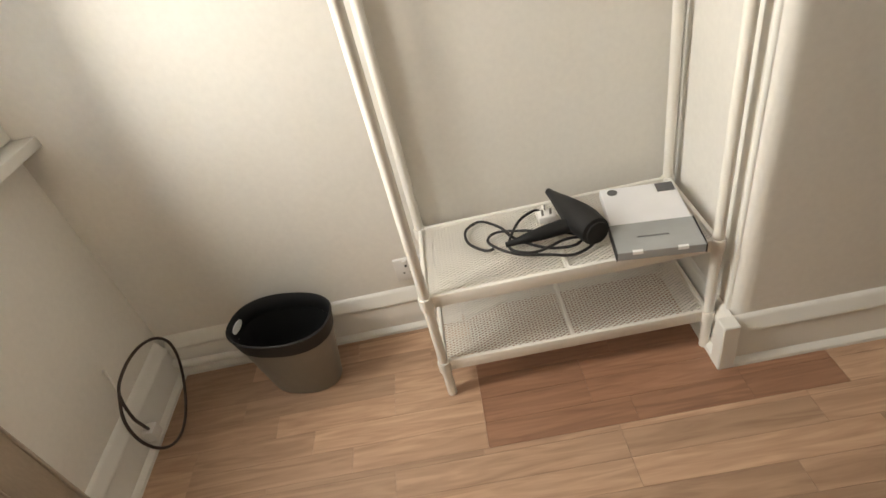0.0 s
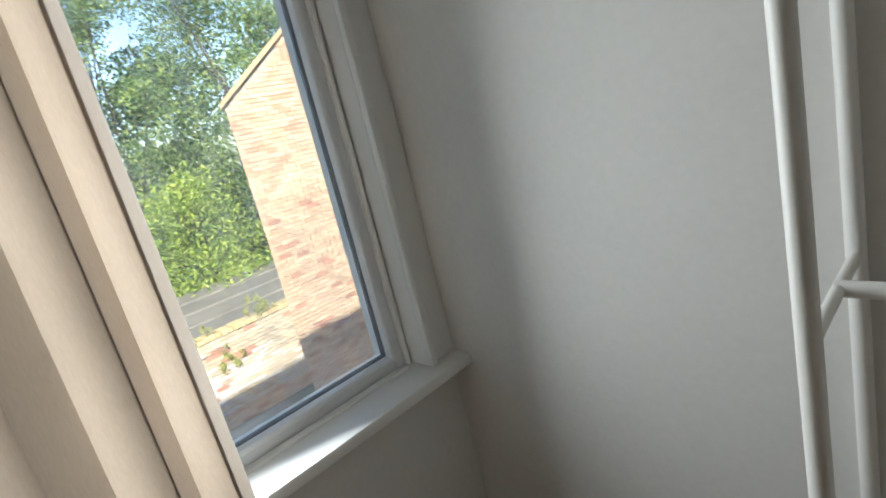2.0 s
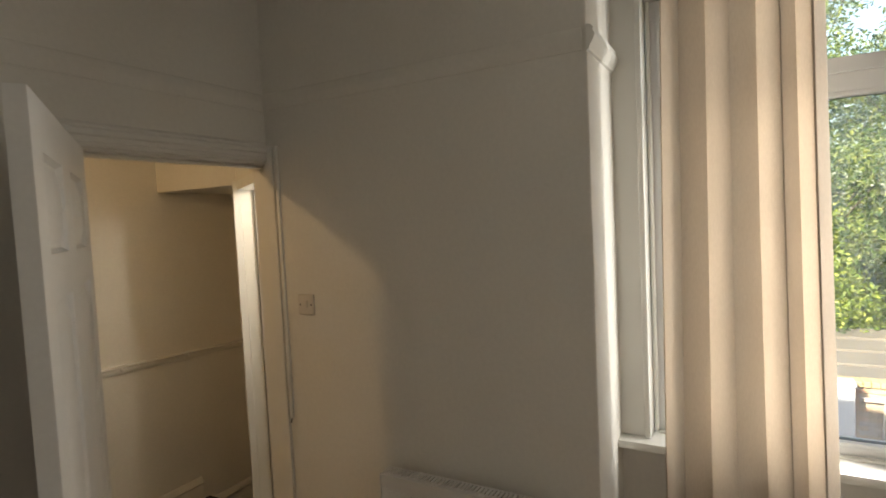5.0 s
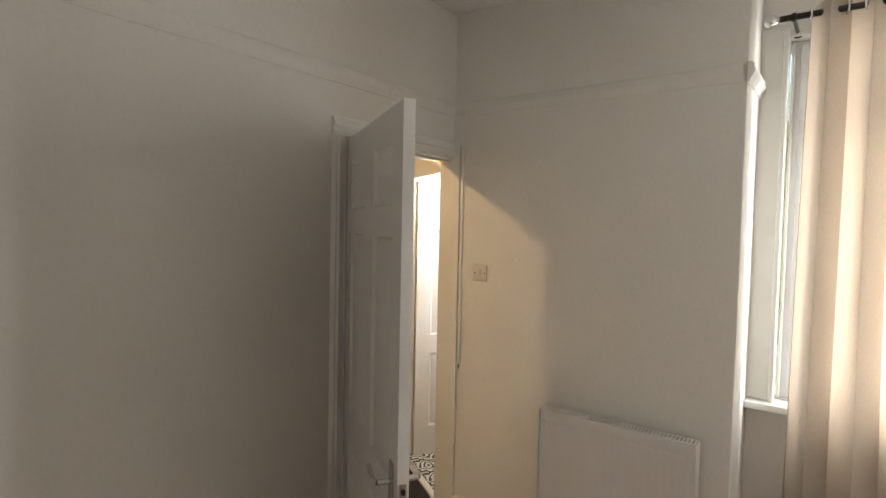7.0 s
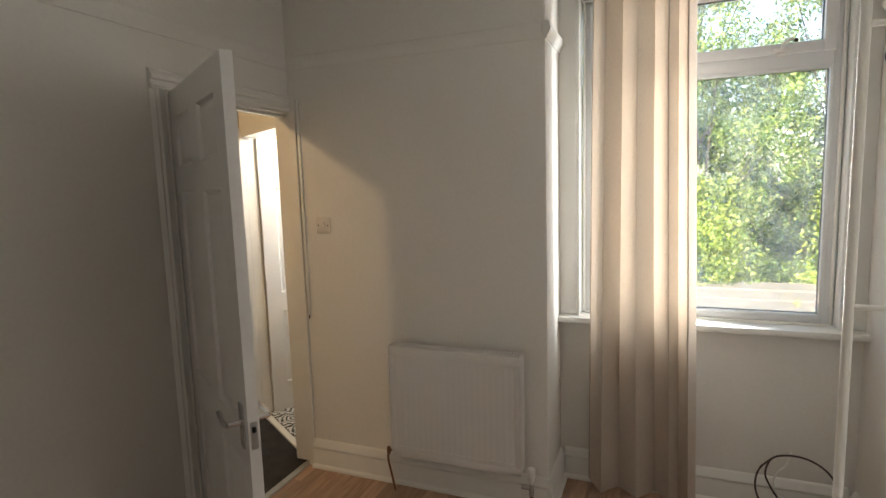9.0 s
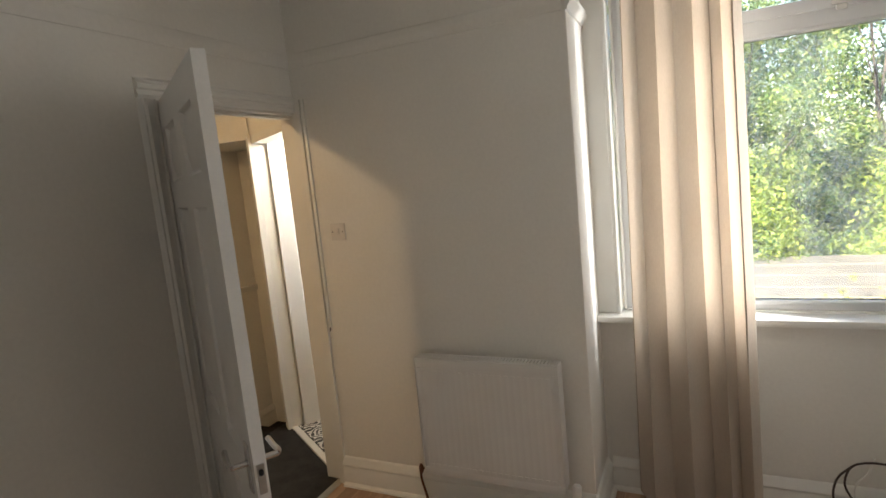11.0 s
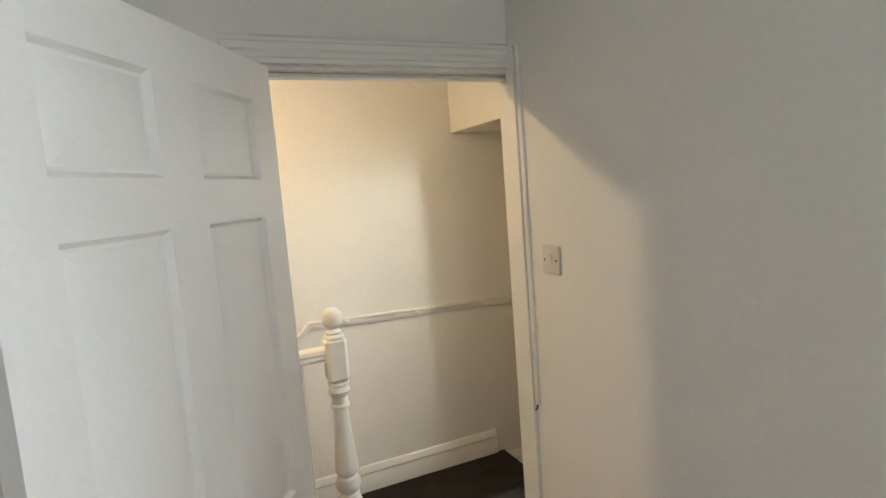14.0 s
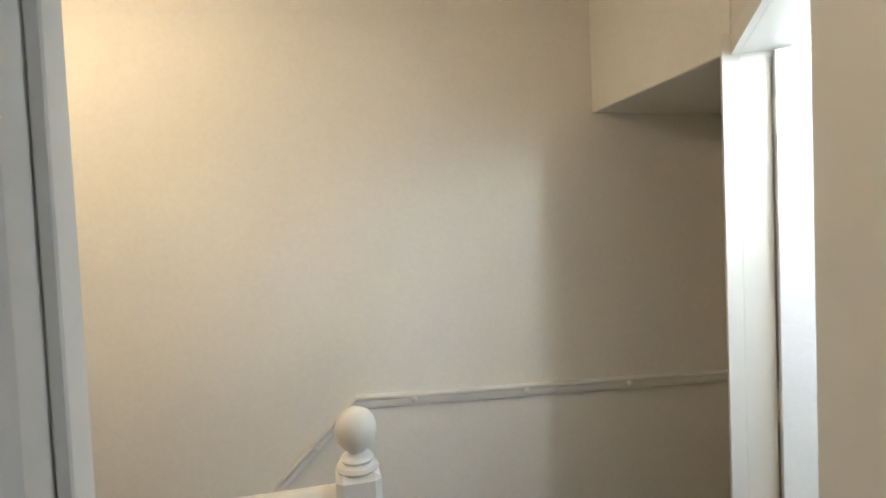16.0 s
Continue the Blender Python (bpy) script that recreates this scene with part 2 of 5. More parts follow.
# lighter, yellower LEAF: sunlight on the low bushes put into their colour
LEAFBRIGHT = island_mat("brightened_yellow_green_leaves", [(0.0, (0.12, 0.20, 0.04)), (0.4, (0.32, 0.44, 0.07)), (1.0, (0.58, 0.64, 0.14))], rough=0.45, bump=0, translucent=0.5)
IVY = island_mat("wall_plant_leaves", [(0.0, (0.20, 0.25, 0.06)), (1.0, (0.46, 0.42, 0.10))], rough=0.6, bump=0, translucent=0.3)

BULB = bpy.data.materials.new("lamp_bulb_glow")
BULB.use_nodes = True
BULB.node_tree.nodes["Principled BSDF"].inputs["Emission Color"].default_value = (1.0, 0.70, 0.38, 1)
BULB.node_tree.nodes["Principled BSDF"].inputs["Emission Strength"].default_value = 3.0

COOLGLOBE = bpy.data.materials.new("lamp_globe_glow")
COOLGLOBE.use_nodes = True
COOLGLOBE.node_tree.nodes["Principled BSDF"].inputs["Emission Color"].default_value = (0.97, 0.98, 1.0, 1)
COOLGLOBE.node_tree.nodes["Principled BSDF"].inputs["Emission Strength"].default_value = 3.0
SHADE = island_mat("cream_lamp_shade", [(0.0, (0.70, 0.62, 0.48)), (1.0, (0.70, 0.62, 0.48))], rough=0.9, bump=0.2, bscale=200, translucent=0.4)

GLASS = bpy.data.materials.new("window_glass")
GLASS.use_nodes = True
gb = GLASS.node_tree.nodes["Principled BSDF"]
gb.inputs["Base Color"].default_value = (0.97, 0.985, 0.98, 1)
gb.inputs["Transmission Weight"].default_value, gb.inputs["Roughness"].default_value, gb.inputs["IOR"].default_value = 1.0, 0.0, 1.45
gn, gl = GLASS.node_tree.nodes, GLASS.node_tree.links
gtc, gmap, gno, gmr, gtr, gmx = gn.new("ShaderNodeTexCoord"), gn.new("ShaderNodeMapping"), gn.new("ShaderNodeTexNoise"), gn.new("ShaderNodeMapRange"), gn.new("ShaderNodeBsdfTranslucent"), gn.new("ShaderNodeMixShader")
gmap.inputs["Scale"].default_value, gmap.inputs["Rotation"].default_value = (1.0, 3.2, 1.3), (radians(35), 0, 0)
gl.new(gtc.outputs["Object"], gmap.inputs["Vector"])
gl.new(gmap.outputs[0], gno.inputs["Vector"])
gno.inputs["Scale"].default_value, gno.inputs["Detail"].default_value, gno.inputs["Distortion"].default_value = 1.6, 4.0, 1.4
gmr.inputs["From Min"].default_value, gmr.inputs["From Max"].default_value = 0.42, 0.75
gmr.inputs["To Min"].default_value, gmr.inputs["To Max"].default_value = 0.07, 0.21
gl.new(gno.outputs["Fac"], gmr.inputs["Value"])
gtr.inputs["Color"].default_value = (0.9, 0.92, 0.95, 1)
gl.new(gmr.outputs[0], gmx.inputs[0])
gl.new(gb.outputs[0], gmx.inputs[1])
gl.new(gtr.outputs[0], gmx.inputs[2])
gl.new(gmx.outputs[0], gn["Material Output"].inputs["Surface"])

CURTAIN = bpy.data.materials.new("cream_linen_curtain")
CURTAIN.use_nodes = True
cn, cl = CURTAIN.node_tree.nodes, CURTAIN.node_tree.links
ctc, cmap, cnoise, cramp = cn.new("ShaderNodeTexCoord"), cn.new("ShaderNodeMapping"), cn.new("ShaderNodeTexNoise"), cn.new("ShaderNodeValToRGB")
cmap.inputs["Scale"].default_value = (220, 220, 60)
cl.new(ctc.outputs["Object"], cmap.inputs["Vector"])
cl.new(cmap.outputs[0], cnoise.inputs["Vector"])
cnoise.inputs["Scale"].default_value = 1.0
cramp.color_ramp.elements[0].color, cramp.color_ramp.elements[1].color = (0.40, 0.355, 0.305, 1), (0.54, 0.485, 0.425, 1)
cl.new(cnoise.outputs["Fac"], cramp.inputs["Fac"])
cb, ct, cm, cbp = cn["Principled BSDF"], cn.new("ShaderNodeBsdfTranslucent"), cn.new("ShaderNodeMixShader"), cn.new("ShaderNodeBump")
cb.inputs["Roughness"].default_value = 0.9
cbp.inputs["Strength"].default_value, cbp.inputs["Distance"].default_value = 0.25, 0.001
cl.new(cnoise.outputs["Fac"], cbp.inputs["Height"])
cl.new(cbp.outputs[0], cb.inputs["Normal"])
cl.new(cramp.outputs["Color"], cb.inputs["Base Color"])
ct.inputs["Color"].default_value = (0.80, 0.63, 0.47, 1)
cm.inputs[0].default_value = 0.21
cl.new(cb.outputs[0], cm.inputs[1])
cl.new(ct.outputs[0], cm.inputs[2])
cl.new(cm.outputs[0], cn["Material Output"].inputs["Surface"])

TILEPAT = bpy.data.materials.new("black_white_pattern_tile")
TILEPAT.use_nodes = True
tn, tl = TILEPAT.node_tree.nodes, TILEPAT.node_tree.links
ttc, tw, tr2 = tn.new("ShaderNodeTexCoord"), tn.new("ShaderNodeTexWave"), tn.new("ShaderNodeValToRGB")
tw.wave_type, tw.rings_direction = "RINGS", "Z"
tw.inputs["Scale"].default_value, tw.inputs["Distortion"].default_value, tw.inputs["Detail"].default_value, tw.inputs["Detail Scale"].default_value = 9.0, 9.0, 1.0, 1.6
tl.new(ttc.outputs["Object"], tw.inputs["Vector"])
tr2.color_ramp.interpolation = "CONSTANT"
tr2.color_ramp.elements[0].color, tr2.color_ramp.elements[1].color = (0.02, 0.02, 0.022, 1), (0.72, 0.71, 0.68, 1)
tr2.color_ramp.elements[1].position = 0.5
tl.new(tw.outputs["Color"], tr2.inputs["Fac"])
tl.new(tr2.outputs["Color"], tn["Principled BSDF"].inputs["Base Color"])
tn["Principled BSDF"].inputs["Roughness"].default_value = 0.35


# ---- building helpers ----
def bx(bm, x0, x1, y0, y1, z0, z1, bev=0.0, seg=1):
    """Adds a box, its edges bevelled by bev."""
    vs = [bm.verts.new((x, y, z)) for x in (x0, x1) for y in (y0, y1) for z in (z0, z1)]
    fs = [bm.faces.new([vs[i] for i in q]) for q in ((0, 1, 3, 2), (4, 6, 7, 5), (0, 4, 5, 1), (2, 3, 7, 6), (0, 2, 6, 4), (1, 5, 7, 3))]
    if bev:
        es = {e for f in fs for e in f.edges}
        bmesh.ops.bevel(bm, geom=list(es), offset=bev, segments=seg, affect="EDGES", profile=0.5)
    return bm


def box(x0, x1, y0, y1, z0, z1, bev=0.0, seg=1):
    return bx(bmesh.new(), x0, x1, y0, y1, z0, z1, bev, seg)


def boxes(*rows, bev=0.0, seg=1):
    bm = bmesh.new()
    for r in rows:
        bx(bm, *r, bev=bev, seg=seg)
    return bm


def lathe(bm, prof, at=(0, 0, 0), axis="z", n=24, m=None):
    """Adds a solid of revolution from (radius, height) pairs along an axis through at."""
    rings = []
    for r, h in prof:
        ring = []
        for k in range(n):
            a = 2 * math.pi * k / n
            u, v = r * math.cos(a), r * math.sin(a)
            p = {"z": (u, v, h), "x": (h, u, v), "y": (v, h, u)}[axis]
            p = Vector(p)
            if m:
                p = m @ p
            ring.append(bm.verts.new((p.x + at[0], p.y + at[1], p.z + at[2])))
        rings.append(ring)
    for a, b in zip(rings, rings[1:]):
        for k in range(n):
            bm.faces.new((a[k], a[(k + 1) % n], b[(k + 1) % n], b[k]))
    bm.faces.new(list(reversed(rings[0])))
    bm.faces.new(rings[-1])
    return bm


def rod(bm, a, b, r, n=14):
    """Adds a round bar from a to b."""
    a, b = Vector(a), Vector(b)
    q = (b - a).to_track_quat("Z", "Y").to_matrix()
    return lathe(bm, [(r, 0), (r, (b - a).length)], a, "z", n, q)


def tube(bm, pts, r, n=10, closed=False):
    """Adds a bent round tube along smoothed points."""
    pts = [Vector(p) for p in pts]
    fine = []
    cnt = len(pts)
    for i in range(cnt if closed else cnt - 1):
        p0, p1, p2, p3 = (pts[(i - 1) % cnt] if closed or i else pts[0]), pts[i], pts[(i + 1) % cnt], (pts[(i + 2) % cnt] if closed or i + 2 < cnt else pts[-1])
        for k in range(8):
            t = k / 8
            fine.append(0.5 * (2 * p1 + (p2 - p0) * t + (2 * p0 - 5 * p1 + 4 * p2 - p3) * t * t + (3 * p1 - p0 - 3 * p2 + p3) * t ** 3))
    if not closed:
        fine.append(pts[-1])
    rings, c = [], len(fine)
    up = Vector((0.13, 0.21, 0.97))
    for i, p in enumerate(fine):
        d = (fine[(i + 1) % c] if closed or i + 1 < c else p) - (fine[i - 1] if closed or i else p)
        d.normalize()
        s = d.cross(up)
        s.normalize()
        w = s.cross(d)
        rings.append([bm.verts.new(p + r * (math.cos(2 * math.pi * k / n) * s + math.sin(2 * math.pi * k / n) * w)) for k in range(n)])
    for i in range(c if closed else c - 1):
        a, b = rings[i], rings[(i + 1) % c]
        for k in range(n):
            bm.faces.new((a[k], a[(k + 1) % n], b[(k + 1) % n], b[k]))
    if not closed:
        bm.faces.new(list(reversed(rings[0])))
        bm.faces.new(rings[-1])
    return bm


def extrude(bm, prof, a, b, out):
    """Adds a moulding: profile (outwards, up) pairs swept from a to b; out is the horizontal way outwards."""
    a, b, out = Vector(a), Vector(b), Vector(out)
    r0 = [bm.verts.new(a + out * u + Vector((0, 0, v))) for u, v in prof]
    r1 = [bm.verts.new(b + out * u + Vector((0, 0, v))) for u, v in prof]
    c = len(prof)
    for k in range(c):
        bm.faces.new((r0[k], r0[(k + 1) % c], r1[(k + 1) % c], r1[k]))
    bm.faces.new(list(reversed(r0)))
    bm.faces.new(r1)
    return bm


def finish(name, bm, material, smooth=None):
    bmesh.ops.recalc_face_normals(bm, faces=bm.faces[:])
    me = bpy.data.meshes.new(name)
    if smooth is not None:
        for f in bm.faces:
            f.smooth = True
        for e in bm.edges:
            if len(e.link_faces) == 2 and e.calc_face_angle(0) > radians(smooth):
                e.smooth = False
    bm.to_mesh(me)
    bm.free()
    me.materials.append(material)
    return new(name, me)


def thing(name, at, label, category, group=""):
    e = new(name)
    e.location = at
    e.empty_display_size = 0.1
    bpy.context.view_layer.update()
    return tagged(e, label, category, group)


def part(name, bm, material, parent, label="", smooth=None):
    """Links a bmesh, in world places, as one mesh under a thing or a part."""
    ob = finish(name, bm, material, smooth)
    ob.parent = parent
    inv = Matrix.Translation(parent.location).inverted() if parent.type == "EMPTY" and parent.parent is None else None
    if inv is None:
        top = parent
        while top.parent:
            top = top.parent
        inv = Matrix.Identity(4)
        ob.matrix_parent_inverse = Matrix.Identity(4)
        return tagged(ob, label)
    ob.matrix_parent_inverse = inv
    return tagged(ob, label)


def single(name, bm, material, label, category, group="", smooth=None):
    return tagged(finish(name, bm, material, smooth), label, category, group)


def structure(name, bm, material, label, smooth=None, category=""):
    return tagged(finish(name, bm, material, smooth), label, category or name.split("_")[0], "", "structure")


def prism(bm, pts, z0, z1):
    """Adds an upright prism over a plan outline."""
    lo, hi = [bm.verts.new((x, y, z0)) for x, y in pts], [bm.verts.new((x, y, z1)) for x, y in pts]
    c = len(pts)
    for k in range(c):
        bm.faces.new((lo[k], lo[(k + 1) % c], hi[(k + 1) % c], hi[k]))
    bm.faces.new(list(reversed(lo)))
    bm.faces.new(hi)
    return bm


def rounded(pts, radii, n=7):
    """A plan outline with its corners rounded."""
    out, c = [], len(pts)
    for i in range(c):
        p, a, b, r = Vector(pts[i]), Vector(pts[i - 1]), Vector(pts[(i + 1) % c]), radii[i]
        if not r:
            out.append(tuple(p))
            continue
        u, v = (a - p).normalized(), (b - p).normalized()
        s, e = p + u * r, p + v * r
        for k in range(n + 1):
            t = k / n
            out.append(tuple((1 - t) ** 2 * s + 2 * t * (1 - t) * p + t * t * e))
    return out


CEIL_Z = 2.75
# ---- structure: bedroom ----
structure("floor", box(-0.36, 3.4, -0.02, 2.77, -0.2, -0.009), UNDERFLOOR, "timber subfloor beneath the laminate strips of the bedroom")
bm = prism(bmesh.new(), rounded([(-0.62, -0.12), (-0.045, -0.12), (-0.045, -0.001), (0.0, -0.001), (0.0, 1.385), (-0.62, 1.385)], [0, 0, 0, 0, 0.007, 0]), -2.9, 3.0)
structure("wall_west", bm, WALL, "off-white painted plaster wall with a rounded arris", 40)
WY0, WY1, WZ0, WZ1 = 1.49, 2.60, 0.865, 2.46      # window opening
bm = boxes((-0.62, -0.35, 1.38, 2.72, -2.9, WZ0 - 0.002), (-0.62, -0.35, 1.38, 2.72, WZ1, 3.0), (-0.62, -0.35, 1.38, WY0 - 0.03, WZ0, WZ1 - 0.002), (-0.62, -0.35, WY1 + 0.03, 2.72, WZ0, WZ1 - 0.002))
structure("wall_window", bm, WALL, "off-white plaster wall in the recess round the window")
bm = prism(bmesh.new(), rounded([(-0.62, 2.705), (0.655, 2.705), (0.79, 2.748), (1.372, 2.748), (1.372, 2.33), (2.75, 2.33), (2.75, 2.748), (3.4, 2.748), (3.4, 3.0), (-0.62, 3.0)], [0, 0.09, 0.07, 0, 0.045, 0.04, 0, 0, 0, 0]), -2.9, 3.0)
structure("wall_north", bm, WALL, "off-white plaster wall with alcove and rounded chimney breast", 40)
structure("wall_east", box(3.4, 3.6, -1.75, 3.0, -2.9, 3.0), WALL, "plain off-white plaster wall")
OP0, OP1, OPZ = -0.022, 0.79, 2.0                  # bedroom door opening
bm = boxes((OP1 + 0.012, 3.398, -0.12, 0.0, -0.1, 3.0), (-0.044, OP1 + 0.012, -0.12, 0.0, OPZ + 0.012, 3.0))
structure("wall_south", bm, WALL, "off-white plaster wall with the bedroom doorway")
structure("ceiling", box(-0.62, 3.6, -1.75, 3.0, CEIL_Z, 3.0), CEIL, "plain white painted ceiling")

RAIL = [(0, 0), (0.008, 0.002), (0.011, 0.014), (0.022, 0.03), (0.027, 0.046), (0.021, 0.056), (0.023, 0.066), (0.014, 0.075), (0, 0.078)]
SKIRT = [(0, 0), (0.022, 0), (0.022, 0.098), (0.018, 0.104), (0.018, 0.112), (0.026, 0.12), (0.024, 0.13), (0.014, 0.142), (0.012, 0.152), (0.005, 0.16), (0, 0.162)]
BEAD = [(0.022, 0), (0.040, 0), (0.038, 0.010), (0.030, 0.017), (0.022, 0.02)]
RZ = 2.208
bm = bmesh.new()
extrude(bm, RAIL, (-0.35, 1.385, RZ), (0.012, 1.385, RZ), (0, 1, 0))
structure("picture_rail_pier", bm, TRIM, "white painted moulded picture rail round the pier", 35, "trim")
FLAT = [(u * 0.42, v * 0.9 + 0.004) for u, v in RAIL]
structure("picture_rail_west", extrude(bmesh.new(), FLAT, (0, 0, RZ), (0, 1.37, RZ), (1, 0, 0)), WALL, "flat painted-over picture rail", 35, "trim")
structure("picture_rail_south", extrude(bmesh.new(), FLAT, (3.4, 0, RZ), (0, 0, RZ), (0, 1, 0)), WALL, "painted-over moulded picture rail", 35, "trim")
structure("picture_rail_north", extrude(bmesh.new(), RAIL, (-0.30, 2.705, RZ), (0.69, 2.705, RZ), (0, -1, 0)), TRIM, "white painted moulded picture rail", 35, "trim")


def skirting(name, runs, label):
    bm = bmesh.new()
    for a, b, out in runs:
        extrude(bm, SKIRT, a, b, out)
        extrude(bm, BEAD, a, b, out)
    return structure(name, bm, TRIM, label, 35, "baseboard")


skirting("baseboard_west", [((0, 0.04, 0), (0, 1.388, 0), (1, 0, 0)), ((-0.33, 1.385, 0), (0.022, 1.385, 0), (0, 1, 0))], "white gloss moulded skirting board")
skirting("baseboard_window", [((-0.35, 1.41, 0), (-0.35, 2.68, 0), (1, 0, 0))], "white gloss moulded skirting board under the window")
skirting("baseboard_north", [((-0.325, 2.705, 0), (0.66, 2.705, 0), (0, -1, 0)), ((0.66, 2.705, 0), (0.785, 2.745, 0), (0.305, -0.952, 0))], "white gloss moulded skirting board with floor bead")
skirting("baseboard_alcove", [((0.785, 2.748, 0), (1.35, 2.748, 0), (0, -1, 0)), ((1.372, 2.74, 0), (1.372, 2.312, 0), (-1, 0, 0))], "white gloss moulded skirting board in the alcove")
skirting("baseboard_chimney", [((1.352, 2.33, 0), (2.77, 2.33, 0), (0, -1, 0))], "white gloss moulded skirting board round the chimney breast")
structure("baseboard_corner", box(1.330, 1.374, 2.288, 2.332, 0.0, 0.164, 0.003), TRIM, "white gloss skirting corner block", None, "baseboard")
skirting("baseboard_south", [((0.88, 0, 0), (3.4, 0, 0), (0, 1, 0))], "white gloss moulded skirting board")
skirting("baseboard_east", [((3.4, 0.03, 0), (3.4, 2.7, 0), (-1, 0, 0))], "white gloss moulded skirting board")

# door frame of the bedroom
ARCH = [(0.0, 0.0), (0.0, 0.016), (0.012, 0.020), (0.016, 0.014), (0.030, 0.014), (0.036, 0.022), (0.052, 0.024), (0.058, 0.016), (0.066, 0.016), (0.072, 0.008), (0.078, 0.0)]


def architrave_side(bm, x, y, z0, z1, sx, sy):
    """Upright moulding: profile widths along x times sx, depths along y times sy."""
    lo, hi = [bm.verts.new((x + sx * u, y + sy * v, z0)) for u, v in ARCH], [bm.verts.new((x + sx * u, y + sy * v, z1)) for u, v in ARCH]
    c = len(ARCH)
    for k in range(c):
        bm.faces.new((lo[k], lo[(k + 1) % c], hi[(k + 1) % c], hi[k]))
    bm.faces.new(lo)
    bm.faces.new(hi)


def architrave_head(bm, z, y, x0, x1, sy):
    lo, hi = [bm.verts.new((x0, y + sy * v, z + u)) for u, v in ARCH], [bm.verts.new((x1, y + sy * v, z + u)) for u, v in ARCH]
    c = len(ARCH)
    for k in range(c):
        bm.faces.new((lo[k], lo[(k + 1) % c], hi[(k + 1) % c], hi[k]))
    bm.faces.new(lo)
    bm.faces.new(hi)


bm = bmesh.new()
architrave_side(bm, OP1 + 0.002, 0.0, 0.0, OPZ - 0.001, 1, 1)
architrave_head(bm, OPZ, 0.0, 0.006, OP1 + 0.082, 1)
bx(bm, -0.024, 0.014, -0.0005, 0.045, 0.0, OPZ + 0.06, 0.001)
architrave_side(bm, OP1 + 0.002, -0.12, 0.0, OPZ - 0.001, 1, -1)
architrave_head(bm, OPZ, -0.12, -0.03, OP1 + 0.082, -1)
structure("door_trim", bm, TRIM, "white gloss moulded door architrave", 35, "trim")
lining = tagged(new("door_lining"), "white gloss door lining with planted stop", "trim", "", "structure")
for nm, row in (("jamb", (OP1 - 0.012, OP1 + 0.010, -0.118, -0.002, 0, OPZ + 0.010)), ("jamb", (-0.044, -0.022, -0.112, -0.003, 0, OPZ + 0.01)), ("head", (-0.021, OP1 - 0.014, -0.118, -0.002, OPZ - 0.012, OPZ + 0.01)),
                ("stop", (OP1 - 0.026, OP1 - 0.013, -0.085, -0.045, 0, OPZ - 0.014)), ("stop", (-0.020, OP1 - 0.028, -0.085, -0.045, OPZ - 0.025, OPZ - 0.013))):
    piece = finish(nm, boxes(row, bev=0.002), TRIM)
    piece.parent = lining
structure("threshold_strip", box(-0.02, OP1 - 0.014, -0.035, 0.008, -0.005, 0.006, 0.003), STEEL, "thin metal threshold strip between laminate and carpet", None, "trim")

# window casing and sill
bm = boxes((-0.43, -0.335, 1.382, WY0 - 0.002, WZ0 + 0.032, WZ1 + 0.04), (-0.43, -0.335, WY1 + 0.002, 2.708, WZ0 + 0.032, WZ1 + 0.04), (-0.43, -0.337, WY0, WY1, WZ1 - 0.005, WZ1 + 0.038), bev=0.003)
bx(bm, -0.333, -0.312, WY0 - 0.02, WY0, WZ0 + 0.032, WZ1 + 0.02, 0.006, 2)
rng = random.Random(12)
z = WZ0 + 0.032
while z < WZ1:                                     # staff bead with chips broken out of its edge
    ln = rng.uniform(0.05, 0.22)
    cut = rng.choice((0.0, 0.0, 0.003, 0.006))
    bx(bm, -0.335, -0.312 - cut, WY1, WY1 + 0.022 - cut * 0.6, z, min(z + ln, WZ1 + 0.02), 0.004, 2)
    z += ln - 0.004
for y in (WY0 + 0.002, WY1 - 0.016):
    bx(bm, -0.42, -0.398, y, y + 0.014, WZ0 + 0.032, WZ1 - 0.007, 0.004)
structure("window_trim", bm, TRIM, "old white painted sash casing with chipped staff bead", 35, "trim")
bm = boxes((-0.455, -0.272, 1.382, 2.708, WZ0, WZ0 + 0.03), bev=0.005, seg=2)
bx(bm, -0.412, -0.388, WY0 + 0.02, WY1 - 0.02, WZ0 + 0.028, WZ0 + 0.038, 0.004, 2)
structure("window_sill", bm, TRIM, "white gloss window board with rounded nosing", 35, "trim")

win = tagged(new("window_1"), "white plastic window with one large pane and a top-hung fanlight", "window", "", "structure")


def wpart(name, bm, m, parent, label="", smooth=None):
    ob = finish(name, bm, m, smooth)
    ob.parent = parent
    return tagged(ob, label)


def sash_frame(y0, y1, z0, z1, w, x0, x1, bev=0.004):
    bm = bmesh.new()
    for r in ((y0, y0 + w, z0, z1), (y1 - w, y1, z0, z1), (y0 + w, y1 - w, z0, z0 + w), (y0 + w, y1 - w, z1 - w, z1)):
        bx(bm, x0, x1, *r, bev=bev, seg=2)
    return bm


fy0, fy1 = WY0 + 0.003, WY1 - 0.003
wf = wpart("window_frame", sash_frame(fy0, fy1, WZ0 + 0.032, WZ1 - 0.006, 0.042, -0.485, -0.415), UPVC, win, "white plastic outer frame", 35)
wpart("transom", box(-0.485, -0.411, fy0 + 0.042, fy1 - 0.042, 2.052, 2.118, 0.004, 2), UPVC, win, "white plastic transom bar", 35)
wpart("fanlight_frame", sash_frame(fy0 + 0.036, fy1 - 0.036, 2.112, 2.432, 0.047, -0.478, -0.398), UPVC, win, "white plastic top-hung sash", 35)
